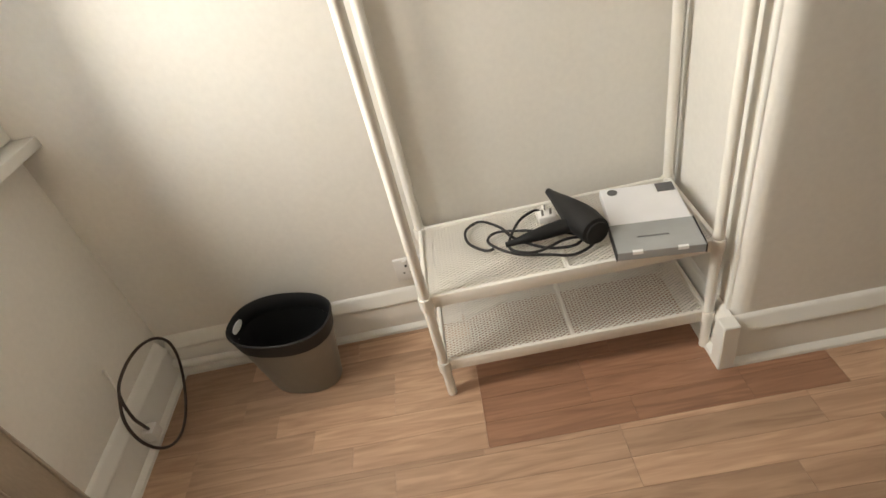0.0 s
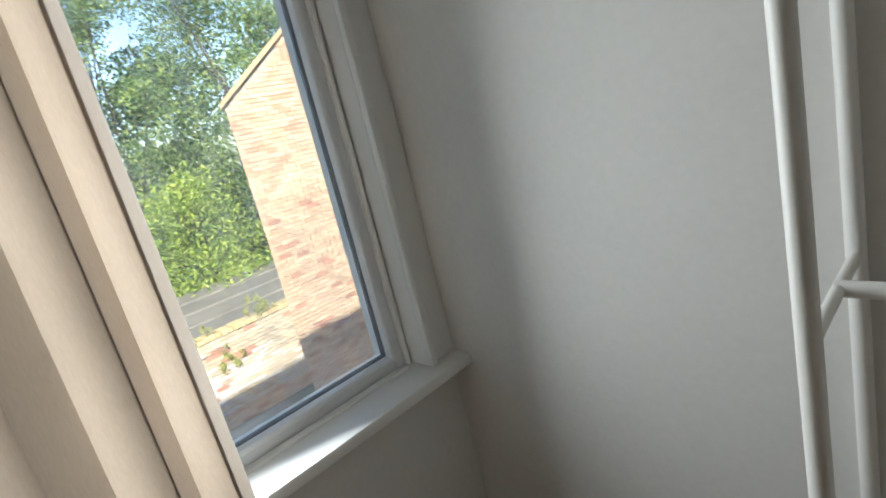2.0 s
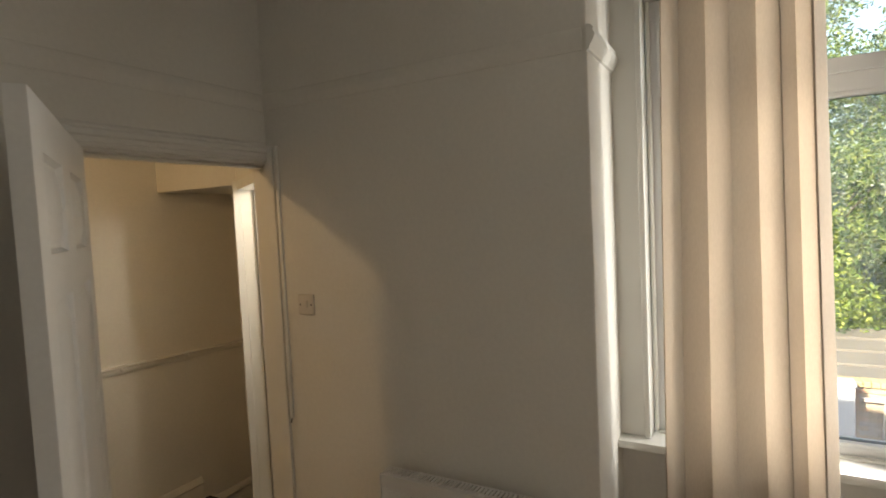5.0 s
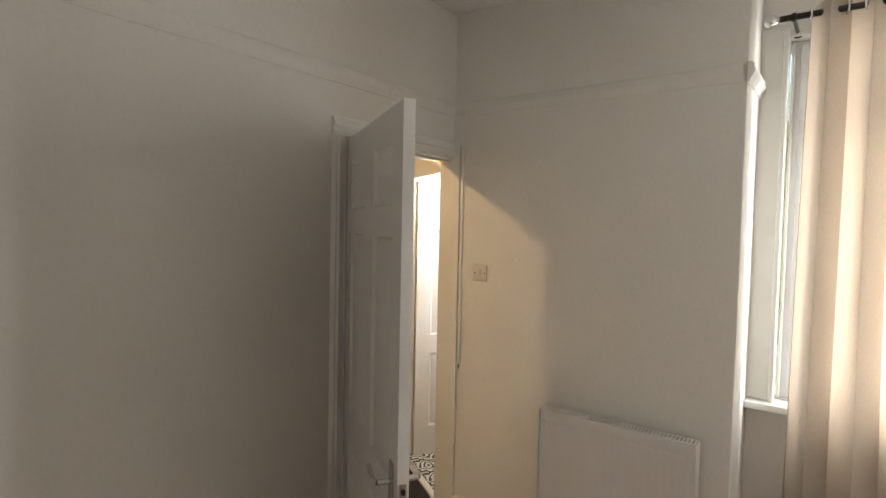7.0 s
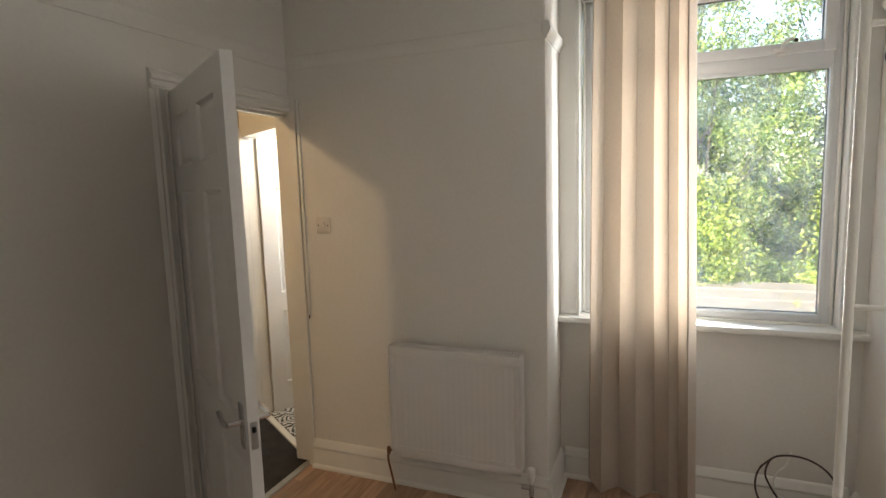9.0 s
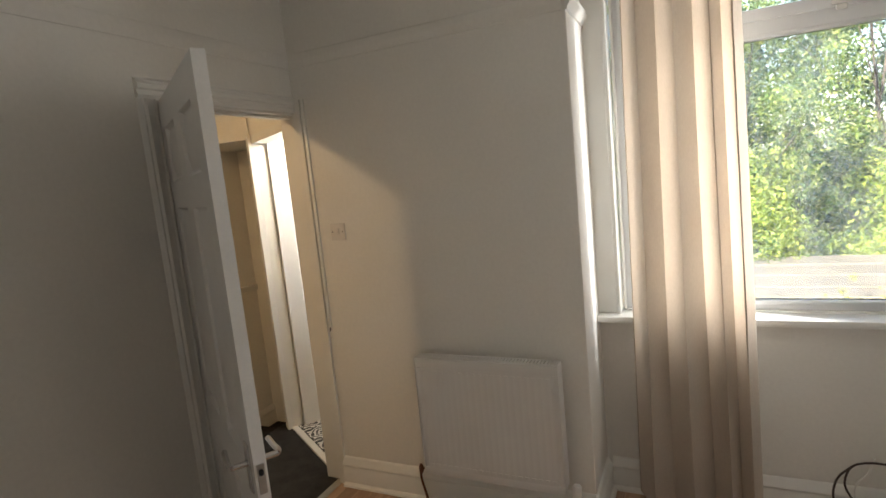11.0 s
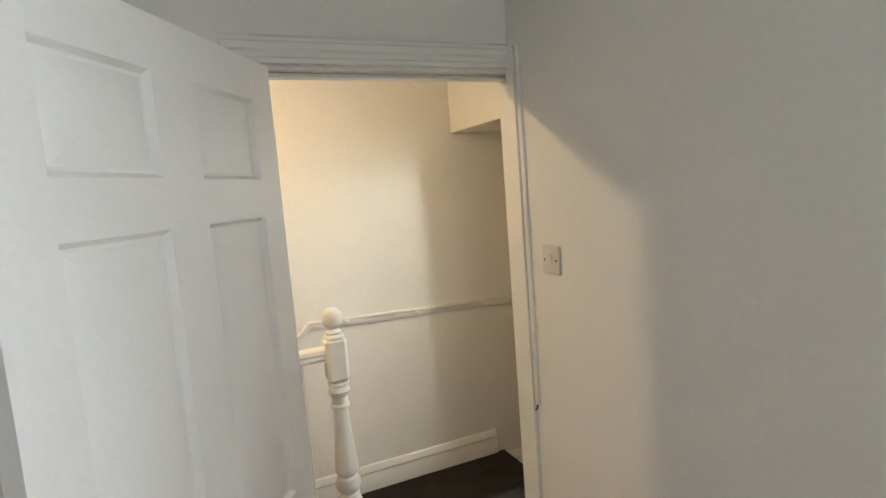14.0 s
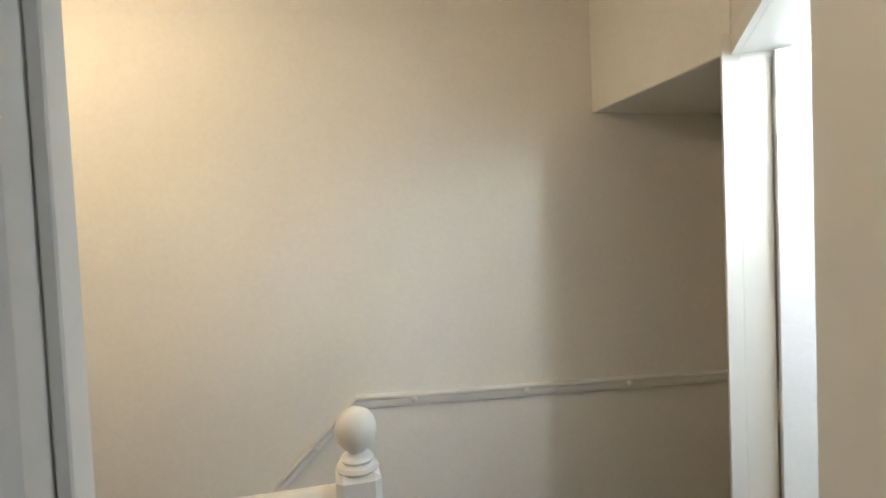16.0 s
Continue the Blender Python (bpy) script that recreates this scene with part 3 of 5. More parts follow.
wpart("glazing_bead", sash_frame(fy0 + 0.038, fy1 - 0.038, WZ0 + 0.062, 2.056, 0.016, -0.462, -0.408), UPVC, win, "white plastic glazing bead", 35)
wpart("gasket", sash_frame(fy0 + 0.052, fy1 - 0.052, WZ0 + 0.076, 2.043, 0.003, -0.456, -0.432, 0), GASKET, win, "dark grey rubber gasket")
wpart("gasket", sash_frame(fy0 + 0.081, fy1 - 0.081, 2.157, 2.387, 0.004, -0.456, -0.432, 0), GASKET, win, "dark grey rubber gasket")
p = wpart("pane", box(-0.447, -0.443, fy0 + 0.05, fy1 - 0.05, WZ0 + 0.074, 2.046), GLASS, win, "large clear glass pane")
p.visible_shadow = False
p = wpart("pane", box(-0.447, -0.443, fy0 + 0.08, fy1 - 0.08, 2.155, 2.39), GLASS, win, "clear fanlight pane")
p.visible_shadow = False
bm = box(-0.396, -0.389, 2.32, 2.39, 2.119, 2.139, 0.002)
tube(bm, [(-0.388, 2.355, 2.135), (-0.372, 2.357, 2.150), (-0.368, 2.372, 2.164), (-0.37, 2.395, 2.170)], 0.007, 8)
bx(bm, -0.398, -0.387, 2.335, 2.372, 2.096, 2.118, 0.003)
wpart("handle", bm, WHITEPL, win, "white fanlight lever handle", 40)
wpart("handle_button", lathe(bmesh.new(), [(0.006, 0), (0.009, 0.004), (0.009, 0.014), (0.005, 0.018)], (-0.371, 2.392, 2.163), "y", 12), BLACK, win, "black lock button", 40)

# ---- structure: landing, stairs and bathroom ----
FAR = -1.612
structure("wall_far", boxes((-1.25, 3.4, -1.78, FAR, -2.9, 2.999)), WALL_HALL, "cream painted stairwell wall, glowing under a warm lamp")
structure("bulkhead_wall", box(-1.2, -0.545, FAR + 0.001, -0.84, 1.976, 2.749, 0.004), WALL_HALL, "cream plaster bulkhead over the lower steps", None, "wall")
structure("wall_niche", box(-1.35, -1.2, -1.78, -0.6, -2.9, 2.999), WALL_HALL, "cream plaster end wall of the stair niche")
DA, DU = Vector((-0.061, -0.10)), Vector((-0.533, -0.846)).normalized()
DN = Vector((DU.y, -DU.x))                        # into the bathroom
if DN.x > 0:
    DN = -DN


def diag(s, d):
    p = DA + DU * s + DN * d
    return (p.x, p.y)


S0, S1, SH = 0.05, 0.762, 1.935                    # bathroom doorway along the slanting wall
bm = bmesh.new()
prism(bm, [diag(-0.01, 0.012), diag(S0 - 0.03, 0.012), diag(S0 - 0.03, 0.11), diag(-0.01, 0.11)], -0.1, 2.749)
prism(bm, [diag(S0 - 0.029, 0.012), diag(S1 + 0.03, 0.012), diag(S1 + 0.03, 0.11), diag(S0 - 0.029, 0.11)], SH + 0.02, 2.748)
prism(bm, [diag(S1 + 0.031, 0.012), diag(S1 + 0.085, 0.012), (-1.2, -0.80), (-1.2, -0.72), diag(S1 + 0.031, 0.11)], -0.5, 2.747)
structure("wall_slanting", bm, WALL_HALL, "cream plaster slanting wall with the bathroom doorway")
bm = bmesh.new()
prism(bm, [diag(S1 - 0.006, -0.026), diag(S1 + 0.066, -0.020), diag(S1 + 0.072, 0.011), diag(S1 - 0.006, 0.011)], 0, SH + 0.05)
prism(bm, [diag(S0 - 0.02, -0.006), diag(S0, -0.006), diag(S0, 0.011), diag(S0 - 0.02, 0.011)], 0, SH + 0.05)
prism(bm, [diag(S0 + 0.001, -0.006), diag(S1 - 0.007, -0.006), diag(S1 - 0.007, 0.011), diag(S0 + 0.001, 0.011)], SH, SH + 0.05)
prism(bm, [diag(S1 - 0.004, 0.012), diag(S1 + 0.028, 0.012), diag(S1 + 0.028, 0.125), diag(S1 + 0.02, 0.125), diag(S1 + 0.02, 0.080), diag(S1 - 0.004, 0.080)], 0, SH + 0.018)
prism(bm, [diag(S0 - 0.028, 0.012), diag(S0, 0.012), diag(S0, 0.125), diag(S0 - 0.028, 0.125)], 0, SH + 0.018)
prism(bm, [diag(S0 + 0.001, 0.012), diag(S1 - 0.001, 0.012), diag(S1 - 0.001, 0.125), diag(S0 + 0.001, 0.125)], SH, SH + 0.018)
structure("bathroom_door_trim", bm, TRIM, "white gloss frame of the bathroom doorway", None, "trim")
bm = bmesh.new()
prism(bm, [diag(S0, 0.0), diag(S1, 0.0), diag(S1, 0.04), diag(S0, 0.04)], -0.01, 0.012)
structure("bathroom_threshold", bm, TRIM, "white painted threshold strip at the bathroom", None, "trim")
structure("landing_floor", boxes((-0.55, 0.56, -0.867, -0.036, -0.19, -0.001), (0.561, 3.4, -0.74, -0.036, -0.19, -0.001), bev=0.004), CARPET, "dark grey carpet on the landing", None, "floor")
structure("lower_landing_floor", boxes((-0.775, 0.56, FAR, -0.868, -0.42, -0.19), bev=0.008, seg=2), STAIRCARPET, "dark brown carpet on the quarter landing one step down", None, "floor")
structure("niche_floor", boxes((-1.2, -0.776, FAR, -0.82, -0.6, -0.38)), STAIRCARPET, "dark brown carpeted lower step", None, "floor")
bm = bmesh.new()
for k in range(6):
    bx(bm, 0.561 + 0.225 * k, 0.561 + 0.225 * (k + 1) - 0.001, FAR, -0.76, -1.9, -0.19 - 0.19 * (k + 1), 0.006)
structure("stairs", bm, STAIRCARPET, "dark brown carpeted stairs going down", None, "stairs")
structure("stair_string", box(0.56, 3.4, -0.759, -0.741, -1.9, 0.02, 0.003), TRIM, "white painted apron beside the stair opening", None, "trim")

bm = bmesh.new()
extrude(bm, [(u, v) for u, v in SKIRT], (-0.716, FAR, -0.19), (0.56, FAR, -0.19), (0, 1, 0))
extrude(bm, [(u, v) for u, v in SKIRT], (-1.2, FAR, -0.38), (-0.778, FAR, -0.38), (0, 1, 0))
structure("landing_baseboard", bm, TRIM, "white gloss moulded skirting beside the lower landing", 35, "baseboard")
DADO = [(0, 0), (0.012, 0.0), (0.016, 0.006), (0.016, 0.030), (0.022, 0.036), (0.022, 0.044), (0.008, 0.05), (0, 0.05)]
bm = bmesh.new()
extrude(bm, DADO, (-1.2, FAR, 0.812), (0.460, FAR, 0.876), (0, 1, 0))
extrude(bm, DADO, (0.460, FAR, 0.876), (1.5, FAR, -0.145), (0, 1, 0))
structure("dado_rail", bm, TRIM, "white painted dado rail dropping with the stairs", 35, "trim")
for k in range(4):
    x = 0.24 - 0.4535 * k if k < 3 else 0.608
    z = 0.892 - (0.24 - x) * 0.0386 if k < 3 else 0.752
    single("rail_fixing", lathe(bmesh.new(), [(0.010, 0.0), (0.012, 0.006), (0.010, 0.012), (0.004, 0.015)], (x, FAR + 0.014, z), "y", 14), TRIM, "small painted round fixing on the dado rail", "fixing", "dado rail fixings", 40)

# bathroom box with an added, unseen window
bm = boxes((-2.4, -2.25, -0.93, 0.0, -0.2, 2.749), (-2.25, -1.40, -0.13, 0.0, -0.2, 2.749), (-0.70, -0.622, -0.13, 0.0, -0.2, 2.749), (-1.399, -0.701, -0.13, 0.0, -0.2, 0.95), (-1.399, -0.701, -0.13, 0.0, 2.05, 2.749), (-2.25, -1.201, -0.93, -0.80, -0.2, 2.749))
structure("wall_bathroom", bm, BATHWALL, "white painted bathroom walls round an added, unseen window")
structure("bathroom_floor", prism(bmesh.new(), [diag(-0.01, 0.02), diag(S1 + 0.03, 0.02), (-1.2, -0.79), (-2.3, -0.79), (-2.3, -0.12)], -0.2, -0.012), MORTAR, "grouted floor beneath the bathroom tiles", None, "floor")
structure("bathroom_ceiling", box(-2.4, -0.621, -0.93, 0.0, 2.75, 2.9), CEIL, "white bathroom ceiling", None, "ceiling")


# ---- doors ----
def panelled_leaf(width, height, thick):
    """A six-panel moulded door leaf in its own frame: hinge edge at the origin, along x, faces at y = 0 and y = -thick."""
    bm = bmesh.new()
    cols = ((0.105, 0.355), (width - 0.355, width - 0.105))
    rows = ((0.20, 0.72), (0.85, 1.585), (1.68, 1.875))
    xs = [0.0, cols[0][0], cols[0][1], cols[1][0], cols[1][1], width]
    zs = [0.0, rows[0][0], rows[0][1], rows[1][0], rows[1][1], rows[2][0], rows[2][1], height]
    for y, s in ((0.0, 1), (-thick, -1)):
        for i in range(5):
            for j in range(7):
                x0, x1, z0, z1 = xs[i], xs[i + 1], zs[j], zs[j + 1]
                if i in (1, 3) and j in (1, 3, 5):
                    prev = None
                    for inset, depth in ((0, 0), (0.009, 0.013), (0.016, 0.014), (0.050, 0.002)):
                        q = [bm.verts.new((a, y - s * depth, b)) for a, b in ((x0 + inset, z0 + inset), (x1 - inset, z0 + inset), (x1 - inset, z1 - inset), (x0 + inset, z1 - inset))]
                        if prev:
                            for k in range(4):
                                bm.faces.new((prev[k], prev[(k + 1) % 4], q[(k + 1) % 4], q[k]))
                        prev = q
                    bm.faces.new(prev)
                else:
                    bm.faces.new([bm.verts.new((a, y, b)) for a, b in ((x0, z0), (x1, z0), (x1, z1), (x0, z1))])
    for a, b in (((0, 0), (0, height)), ((width, 0), (width, height))):
        bm.faces.new([bm.verts.new(p) for p in ((a[0], 0, 0), (a[0], -thick, 0), (a[0], -thick, height), (a[0], 0, height))])
    for z in (0, height):
        bm.faces.new([bm.verts.new(p) for p in ((0, 0, z), (width, 0, z), (width, -thick, z), (0, -thick, z))])
    bmesh.ops.remove_doubles(bm, verts=bm.verts[:], dist=0.0002)
    return bm


def lever_set(sign, thick, wx, z):
    """Back plate with a lever, on the face y = 0 (sign 1) or y = -thick (sign -1)."""
    y = 0.0 if sign > 0 else -thick
    plate = box(wx - 0.021, wx + 0.021, min(y, y + sign * 0.006), max(y, y + sign * 0.006), z - 0.085, z + 0.06, 0.002)
    lev = bmesh.new()
    rod(lev, (wx, y, z), (wx, y + sign * 0.045, z), 0.009)
    tube(lev, [(wx, y + sign * 0.045, z), (wx - 0.02, y + sign * 0.052, z), (wx - 0.06, y + sign * 0.05, z - 0.002), (wx - 0.11, y + sign * 0.046, z + 0.004)], 0.0085)
    return plate, lev


def door(name, width, height, pivot, angle, label, latch=True, side=-1):
    """A door leaf with hinges, lock and handles, turned by angle about its pivot."""
    m = pose(pivot[0], pivot[1], 0.008, 0, 0, angle)
    d = tagged(new(name), label, "door", "", "structure")
    t = 0.035

    def put(nm, bm, material, parent=None, lab="", smooth=None):
        bm.transform(m)
        return wpart(nm, bm, material, parent or d, lab, smooth)

    put("door_leaf", panelled_leaf(width, height, t), DOORPAINT, None, "white six-panel door leaf", 25)
    hz = 0.865
    wx = width - 0.055
    if latch:
        for s in (1, -1):
            plate, lev = lever_set(s, t, wx, hz)
            h = put("handle_plate", plate, CHROME, None, "chrome back plate")
            put("lever", lev, CHROME, h, "chrome lever", 40)
        put("lock_plate", boxes((width - 0.001, width + 0.0015, -t + 0.007, -0.007, hz - 0.075, hz + 0.012), bev=0.0005), STEEL, None, "steel lock face plate")
        put("latch", boxes((width, width + 0.010, -t + 0.011, -0.012, hz - 0.02, hz - 0.002), bev=0.003), DARKSLOT, None, "dark latch bolt")
    for z in (0.22, 1.0, 1.72):
        bm = bmesh.new()
        lathe(bm, [(0.007, 0), (0.007, 0.09), (0.004, 0.094)], (-0.004, 0.004 if side > 0 else -t - 0.004, z), "z", 12)
        bx(bm, -0.002, 0.0, -0.03, 0.0, z, z + 0.09)
        put("hinge", bm, TRIM, None, "painted-over butt hinge", 40)
    return d


door("door_1", 0.838, 1.977, (0.762, 0.030), 57.2, "white six-panel bedroom door standing wide open")
hx, hy = diag(S1 + 0.004, 0.086)
door("door_2", 0.72, 1.92, (hx, hy), math.degrees(math.atan2(DN.y, DN.x)), "white six-panel bathroom door standing open", False, 1)

# ---- radiator ----
rad = thing("radiator", (0.06, 0.937, 0.2), "white enamel panel radiator with top grille on the wall", "radiator")
RY0, RY1, RZ0, RZ1 = 0.597, 1.279, 0.203, 0.786
bm = bmesh.new()
n = 20
for k in range(n):
    a, b = RY0 + 0.03 + (RY1 - RY0 - 0.06) * k / n, RY0 + 0.03 + (RY1 - RY0 - 0.06) * (k + 1) / n
    c = (b - a)
    pr = [(0.108, a), (0.108, a + c * 0.30), (0.1087, a + c * 0.42), (0.1087, a + c * 0.58), (0.108, a + c * 0.70), (0.108, b)]
    zb, zt = RZ0 + 0.06, RZ1 - 0.075
    lo, hi = [bm.verts.new((x, y, zb)) for x, y in pr], [bm.verts.new((x, y, zt)) for x, y in pr]
    for j in range(5):
        bm.faces.new((lo[j], lo[j + 1], hi[j + 1], hi[j]))
    for row, z in ((lo, RZ0 + 0.035), (hi, RZ1 - 0.045)):
        ends = [bm.verts.new((0.109, y, z)) for x, y in pr]
        for j in range(5):
            bm.faces.new((row[j], row[j + 1], ends[j + 1], ends[j]))
bmesh.ops.remove_doubles(bm, verts=bm.verts[:], dist=0.0003)
part("front_panel", bm, RADPAINT, rad, "white ribbed front panel", 30)
for z, lab in ((RZ0 + 0.052, "row of stamped dimples"), (RZ1 - 0.066, "row of stamped dimples")):
    bm = bmesh.new()
    for k in range(n):
        y = RY0 + 0.03 + (RY1 - RY0 - 0.06) * (k + 0.5) / n
        bx(bm, 0.1078, 0.1108, y - 0.009, y + 0.009, z, z + 0.007, 0.0012)
    part("stamped_row", bm, RADPAINT, rad, lab, 30)
for z0, z1 in ((RZ0, RZ0 + 0.036), (RZ1 - 0.047, RZ1 - 0.003)):
    part("panel_rail", box(0.085, 0.1093, RY0 + 0.004, RY1 - 0.004, z0, z1, 0.0022, 2), RADPAINT, rad, "plain rim of the front panel", 30)
for y0, y1 in ((RY0 + 0.004, RY0 + 0.03), (RY1 - 0.03, RY1 - 0.004)):
    part("panel_edge", box(0.085, 0.1091, y0, y1, RZ0 + 0.037, RZ1 - 0.048, 0.0022, 2), RADPAINT, rad, "", 30)
part("back_panel", box(0.045, 0.084, RY0 + 0.01, RY1 - 0.01, RZ0 + 0.02, RZ1 - 0.03, 0.004), RADPAINT, rad)
for y in (RY0, RY1 - 0.003):
    part("side_cover", box(0.038, 0.113, y, y + 0.003, RZ0 + 0.02, RZ1, 0.001), RADPAINT, rad, "white side cover")
bm = bmesh.new()
for x in (0.040, 0.104):
    bx(bm, x, x + 0.009, RY0 + 0.004, RY1 - 0.004, RZ1 - 0.006, RZ1, 0.001)
for k in range(44):
    y = RY0 + 0.008 + k * (RY1 - RY0 - 0.016) / 43.4
    bx(bm, 0.049, 0.104, y, y + 0.0062, RZ1 - 0.005, RZ1 - 0.0005)
part("top_grille", bm, RADPAINT, rad, "white slotted top grille")
# convector coloured near black, so the grille slots look deeply shaded
part("fins", box(0.05, 0.102, RY0 + 0.006, RY1 - 0.006, RZ1 - 0.13, RZ1 - 0.038), DARKSLOT, rad, "convector block, near black for the shade in the slots")
bm = bmesh.new()
lathe(bm, [(0.010, 0), (0.010, 0.02), (0.016, 0.024), (0.019, 0.034), (0.019, 0.075), (0.015, 0.082), (0.006, 0.083)], (0.075, 1.318, 0.155), "z", 20)
part("valve_head", bm, WHITEPL, rad, "white thermostatic valve head", 35)
bm = bmesh.new()
rod(bm, (0.075, 1.318, 0.10), (0.075, 1.318, 0.157), 0.012)
rod(bm, (0.075, 1.27, 0.135), (0.075, 1.318, 0.135), 0.010)
part("valve_body", bm, STEEL, rad, "tarnished metal valve body", 35)
part("pipe", rod(bmesh.new(), (0.075, 1.318, -0.005), (0.075, 1.318, 0.10), 0.0075), COPPER, rad, "copper tail pipe", 35)
bm = bmesh.new()
tube(bm, [(0.10, 0.602, 0.225), (0.105, 0.575, 0.22), (0.102, 0.568, 0.17), (0.095, 0.578, 0.10), (0.092, 0.59, 0.035), (0.09, 0.597, -0.004)], 0.006, 8)
lathe(bm, [(0.006, 0), (0.011, 0.01), (0.011, 0.035), (0.006, 0.045)], (0.104, 0.574, 0.20), "z", 12)
part("lockshield_pipe", bm, COPPER, rad, "tarnished brown pipe and lockshield", 40)

# ---- switch, socket, trunking ----
sw = thing("light_switch", (0.0, 0.183, 1.387), "white square single light switch on the wall", "light switch")
part("plate", box(-0.001, 0.009, 0.141, 0.225, 1.344, 1.430, 0.003, 2), SWITCHPL, sw, "", 35)
part("rocker", box(0.006, 0.0135, 0.173, 0.193, 1.374, 1.404, 0.002), SWITCHPL, sw, "raised white rocker")
for y in (0.153, 0.213):
    part("screw", lathe(bmesh.new(), [(0.0035, 0.006), (0.0035, 0.0098), (0.002, 0.0101)], (0, y, 1.387), "x", 10), DARKSLOT, sw, "dark screw head")
so = thing("wall_socket", (0.563, 2.705, 0.238), "white double plug socket above the skirting", "socket")
part("plate", box(0.490, 0.636, 2.696, 2.706, 0.195, 0.281, 0.003, 2), WHITEPL, so, "", 35)
for cx in (0.527, 0.60):
    for hx0, hx1, hz0, hz1 in ((-0.003, 0.003, 0.250, 0.258), (-0.014, -0.008, 0.226, 0.230), (0.008, 0.014, 0.226, 0.230)):
        part("pin_hole", box(cx + hx0, cx + hx1, 2.6948, 2.6968, hz0, hz1), DARKSLOT, so, "dark pin hole")
    part("rocker", box(cx - 0.006, cx + 0.006, 2.692, 2.697, 0.262, 0.276, 0.001), WHITEPL, so)
single("cable_trunking", boxes((-0.001, 0.0115, 0.0525, 0.0685, 0.885, 2.06), bev=0.003, seg=2), TRIM, "thin painted cable trunking down the door casing", "trunking", "", 35)
single("cable_stub", tube(bmesh.new(), [(0.005, 0.060, 0.89), (0.010, 0.062, 0.876), (0.020, 0.067, 0.870)], 0.003, 8), BROWNCABLE, "short dark cut cable end below the trunking", "cable", "", 40)
single("alcove_pipe", rod(bmesh.new(), (1.352, 2.728, 0.0), (1.352, 2.728, CEIL_Z), 0.010), TRIM, "white painted pipe in the alcove corner", "pipe", "", 40)
single("chimney_pipe", rod(bmesh.new(), (1.376, 2.36, 0.16), (1.376, 2.36, CEIL_Z), 0.008), TRIM, "white painted cable conduit beside the chimney breast", "pipe", "", 40)
bm = bmesh.new()
tube(bm, [(-0.30, 2.655, 0.078), (-0.28, 2.657, 0.066), (-0.1, 2.66, 0.060), (0.08, 2.662, 0.055), (0.20, 2.668, 0.050)], 0.013, 10)
lathe(bm, [(0.016, 0), (0.016, 0.018)], (-0.308, 2.655, 0.078), "x", 14)
single("floor_pipe", bm, TRIM, "white painted pipe running along the skirting board", "pipe", "", 40)

# ---- curtain pole and curtain ----
pole = thing("curtain_pole", (-0.15, 2.04, 2.475), "dark metal curtain pole with ball finial over the window", "curtain pole")
part("rod", rod(bmesh.new(), (-0.15, 1.462, 2.475), (-0.15, 2.655, 2.475), 0.0125, 18), GUNMETAL, pole, "", 40)
part("finial", lathe(bmesh.new(), [(0.010, 0.0), (0.013, -0.006), (0.012, -0.012), (0.018, -0.02), (0.0235, -0.032), (0.0225, -0.046), (0.015, -0.056), (0.004, -0.059)], (-0.15, 1.472, 2.475), "y", 20), CHROME, pole, "shiny dark ball finial", 40)
for y in (1.515, 2.63):
    bm = bmesh.new()
    rod(bm, (-0.345, y, 2.475), (-0.163, y, 2.475), 0.008)
    lathe(bm, [(0.026, 0), (0.024, 0.008), (0.01, 0.012)], (-0.35, y, 2.475), "x", 18)
    lathe(bm, [(0.017, -0.008), (0.017, 0.008)], (-0.15, y, 2.475), "y", 18)
    part("bracket", bm, GUNMETAL, pole, "dark metal wall bracket", 40)

cur = thing("curtain", (-0.15, 1.79, 0.06), "cream linen eyelet curtain hanging gathered in deep folds", "curtain")
bm = bmesh.new()
NU, NV = 300, 40
CY0, CY1, PLEATS = 1.542, 2.000, 3.3
grid = []
for j in range(NV + 1):
    v = j / NV
    z = 2.515 - v * 2.455
    row = []
    for i in range(NU + 1):
        u = i / NU
        ph = 2 * math.pi * (PLEATS * u + 0.7 * max(0.0, (u - 0.7) / 0.3) ** 1.5 - 0.10) + 0.16 * math.sin(2.1 * v + 5 * u)
        amp = 0.052 * (1 + 0.16 * math.sin(9.1 * u + 1.0)) * (1 + 0.10 * v) * (1 - 0.38 * u)
        y = CY0 + 0.018 * (1 - v) ** 2 - 0.008 * v + (CY1 - CY0 - 0.032 * (1 - v) ** 2 + 0.045 * v ** 1.6) * u - 0.0105 * math.sin(2 * ph) + 0.006 * v * math.sin(7 * u + 3 * v)
        x = -0.152 - 0.022 * v - amp * math.cos(ph) * (1.12 - 0.12 * math.cos(2 * ph)) + 0.008 * v * math.sin(11 * u + 4 * v) + 0.003 * math.sin(23 * u + 6 * v)
        row.append(bm.verts.new((x, y, z)))
    grid.append(row)
for j in range(NV):
    for i in range(NU):
        bm.faces.new((grid[j][i], grid[j][i + 1], grid[j + 1][i + 1], grid[j + 1][i]))
cloth = part("cloth", bm, CURTAIN, cur, "", 80)
for k in range(8):
    u = (k + 0.5) / 8
    y = CY0 + (CY1 - CY0) * u
    bm = bmesh.new()
    tube(bm, [(-0.15 + 0.021 * math.cos(a), y + 0.004 * (-1) ** k * math.cos(a), 2.475 + 0.021 * math.sin(a)) for a in [2 * math.pi * q / 8 for q in range(8)]], 0.0045, 8, True)
    part("eyelet", bm, CHROME, cur, "dark metal eyelet ring", 60)

# ---- clothes rack ----
rack = thing("clothes_rack", (0.967, 2.54, 0.0), "white metal clothes rack with two mesh shelves in the alcove", "clothes rack")
FX0, FX1, FY, BY, TOPZ = 0.600, 1.336, 2.385, 2.69, 2.10
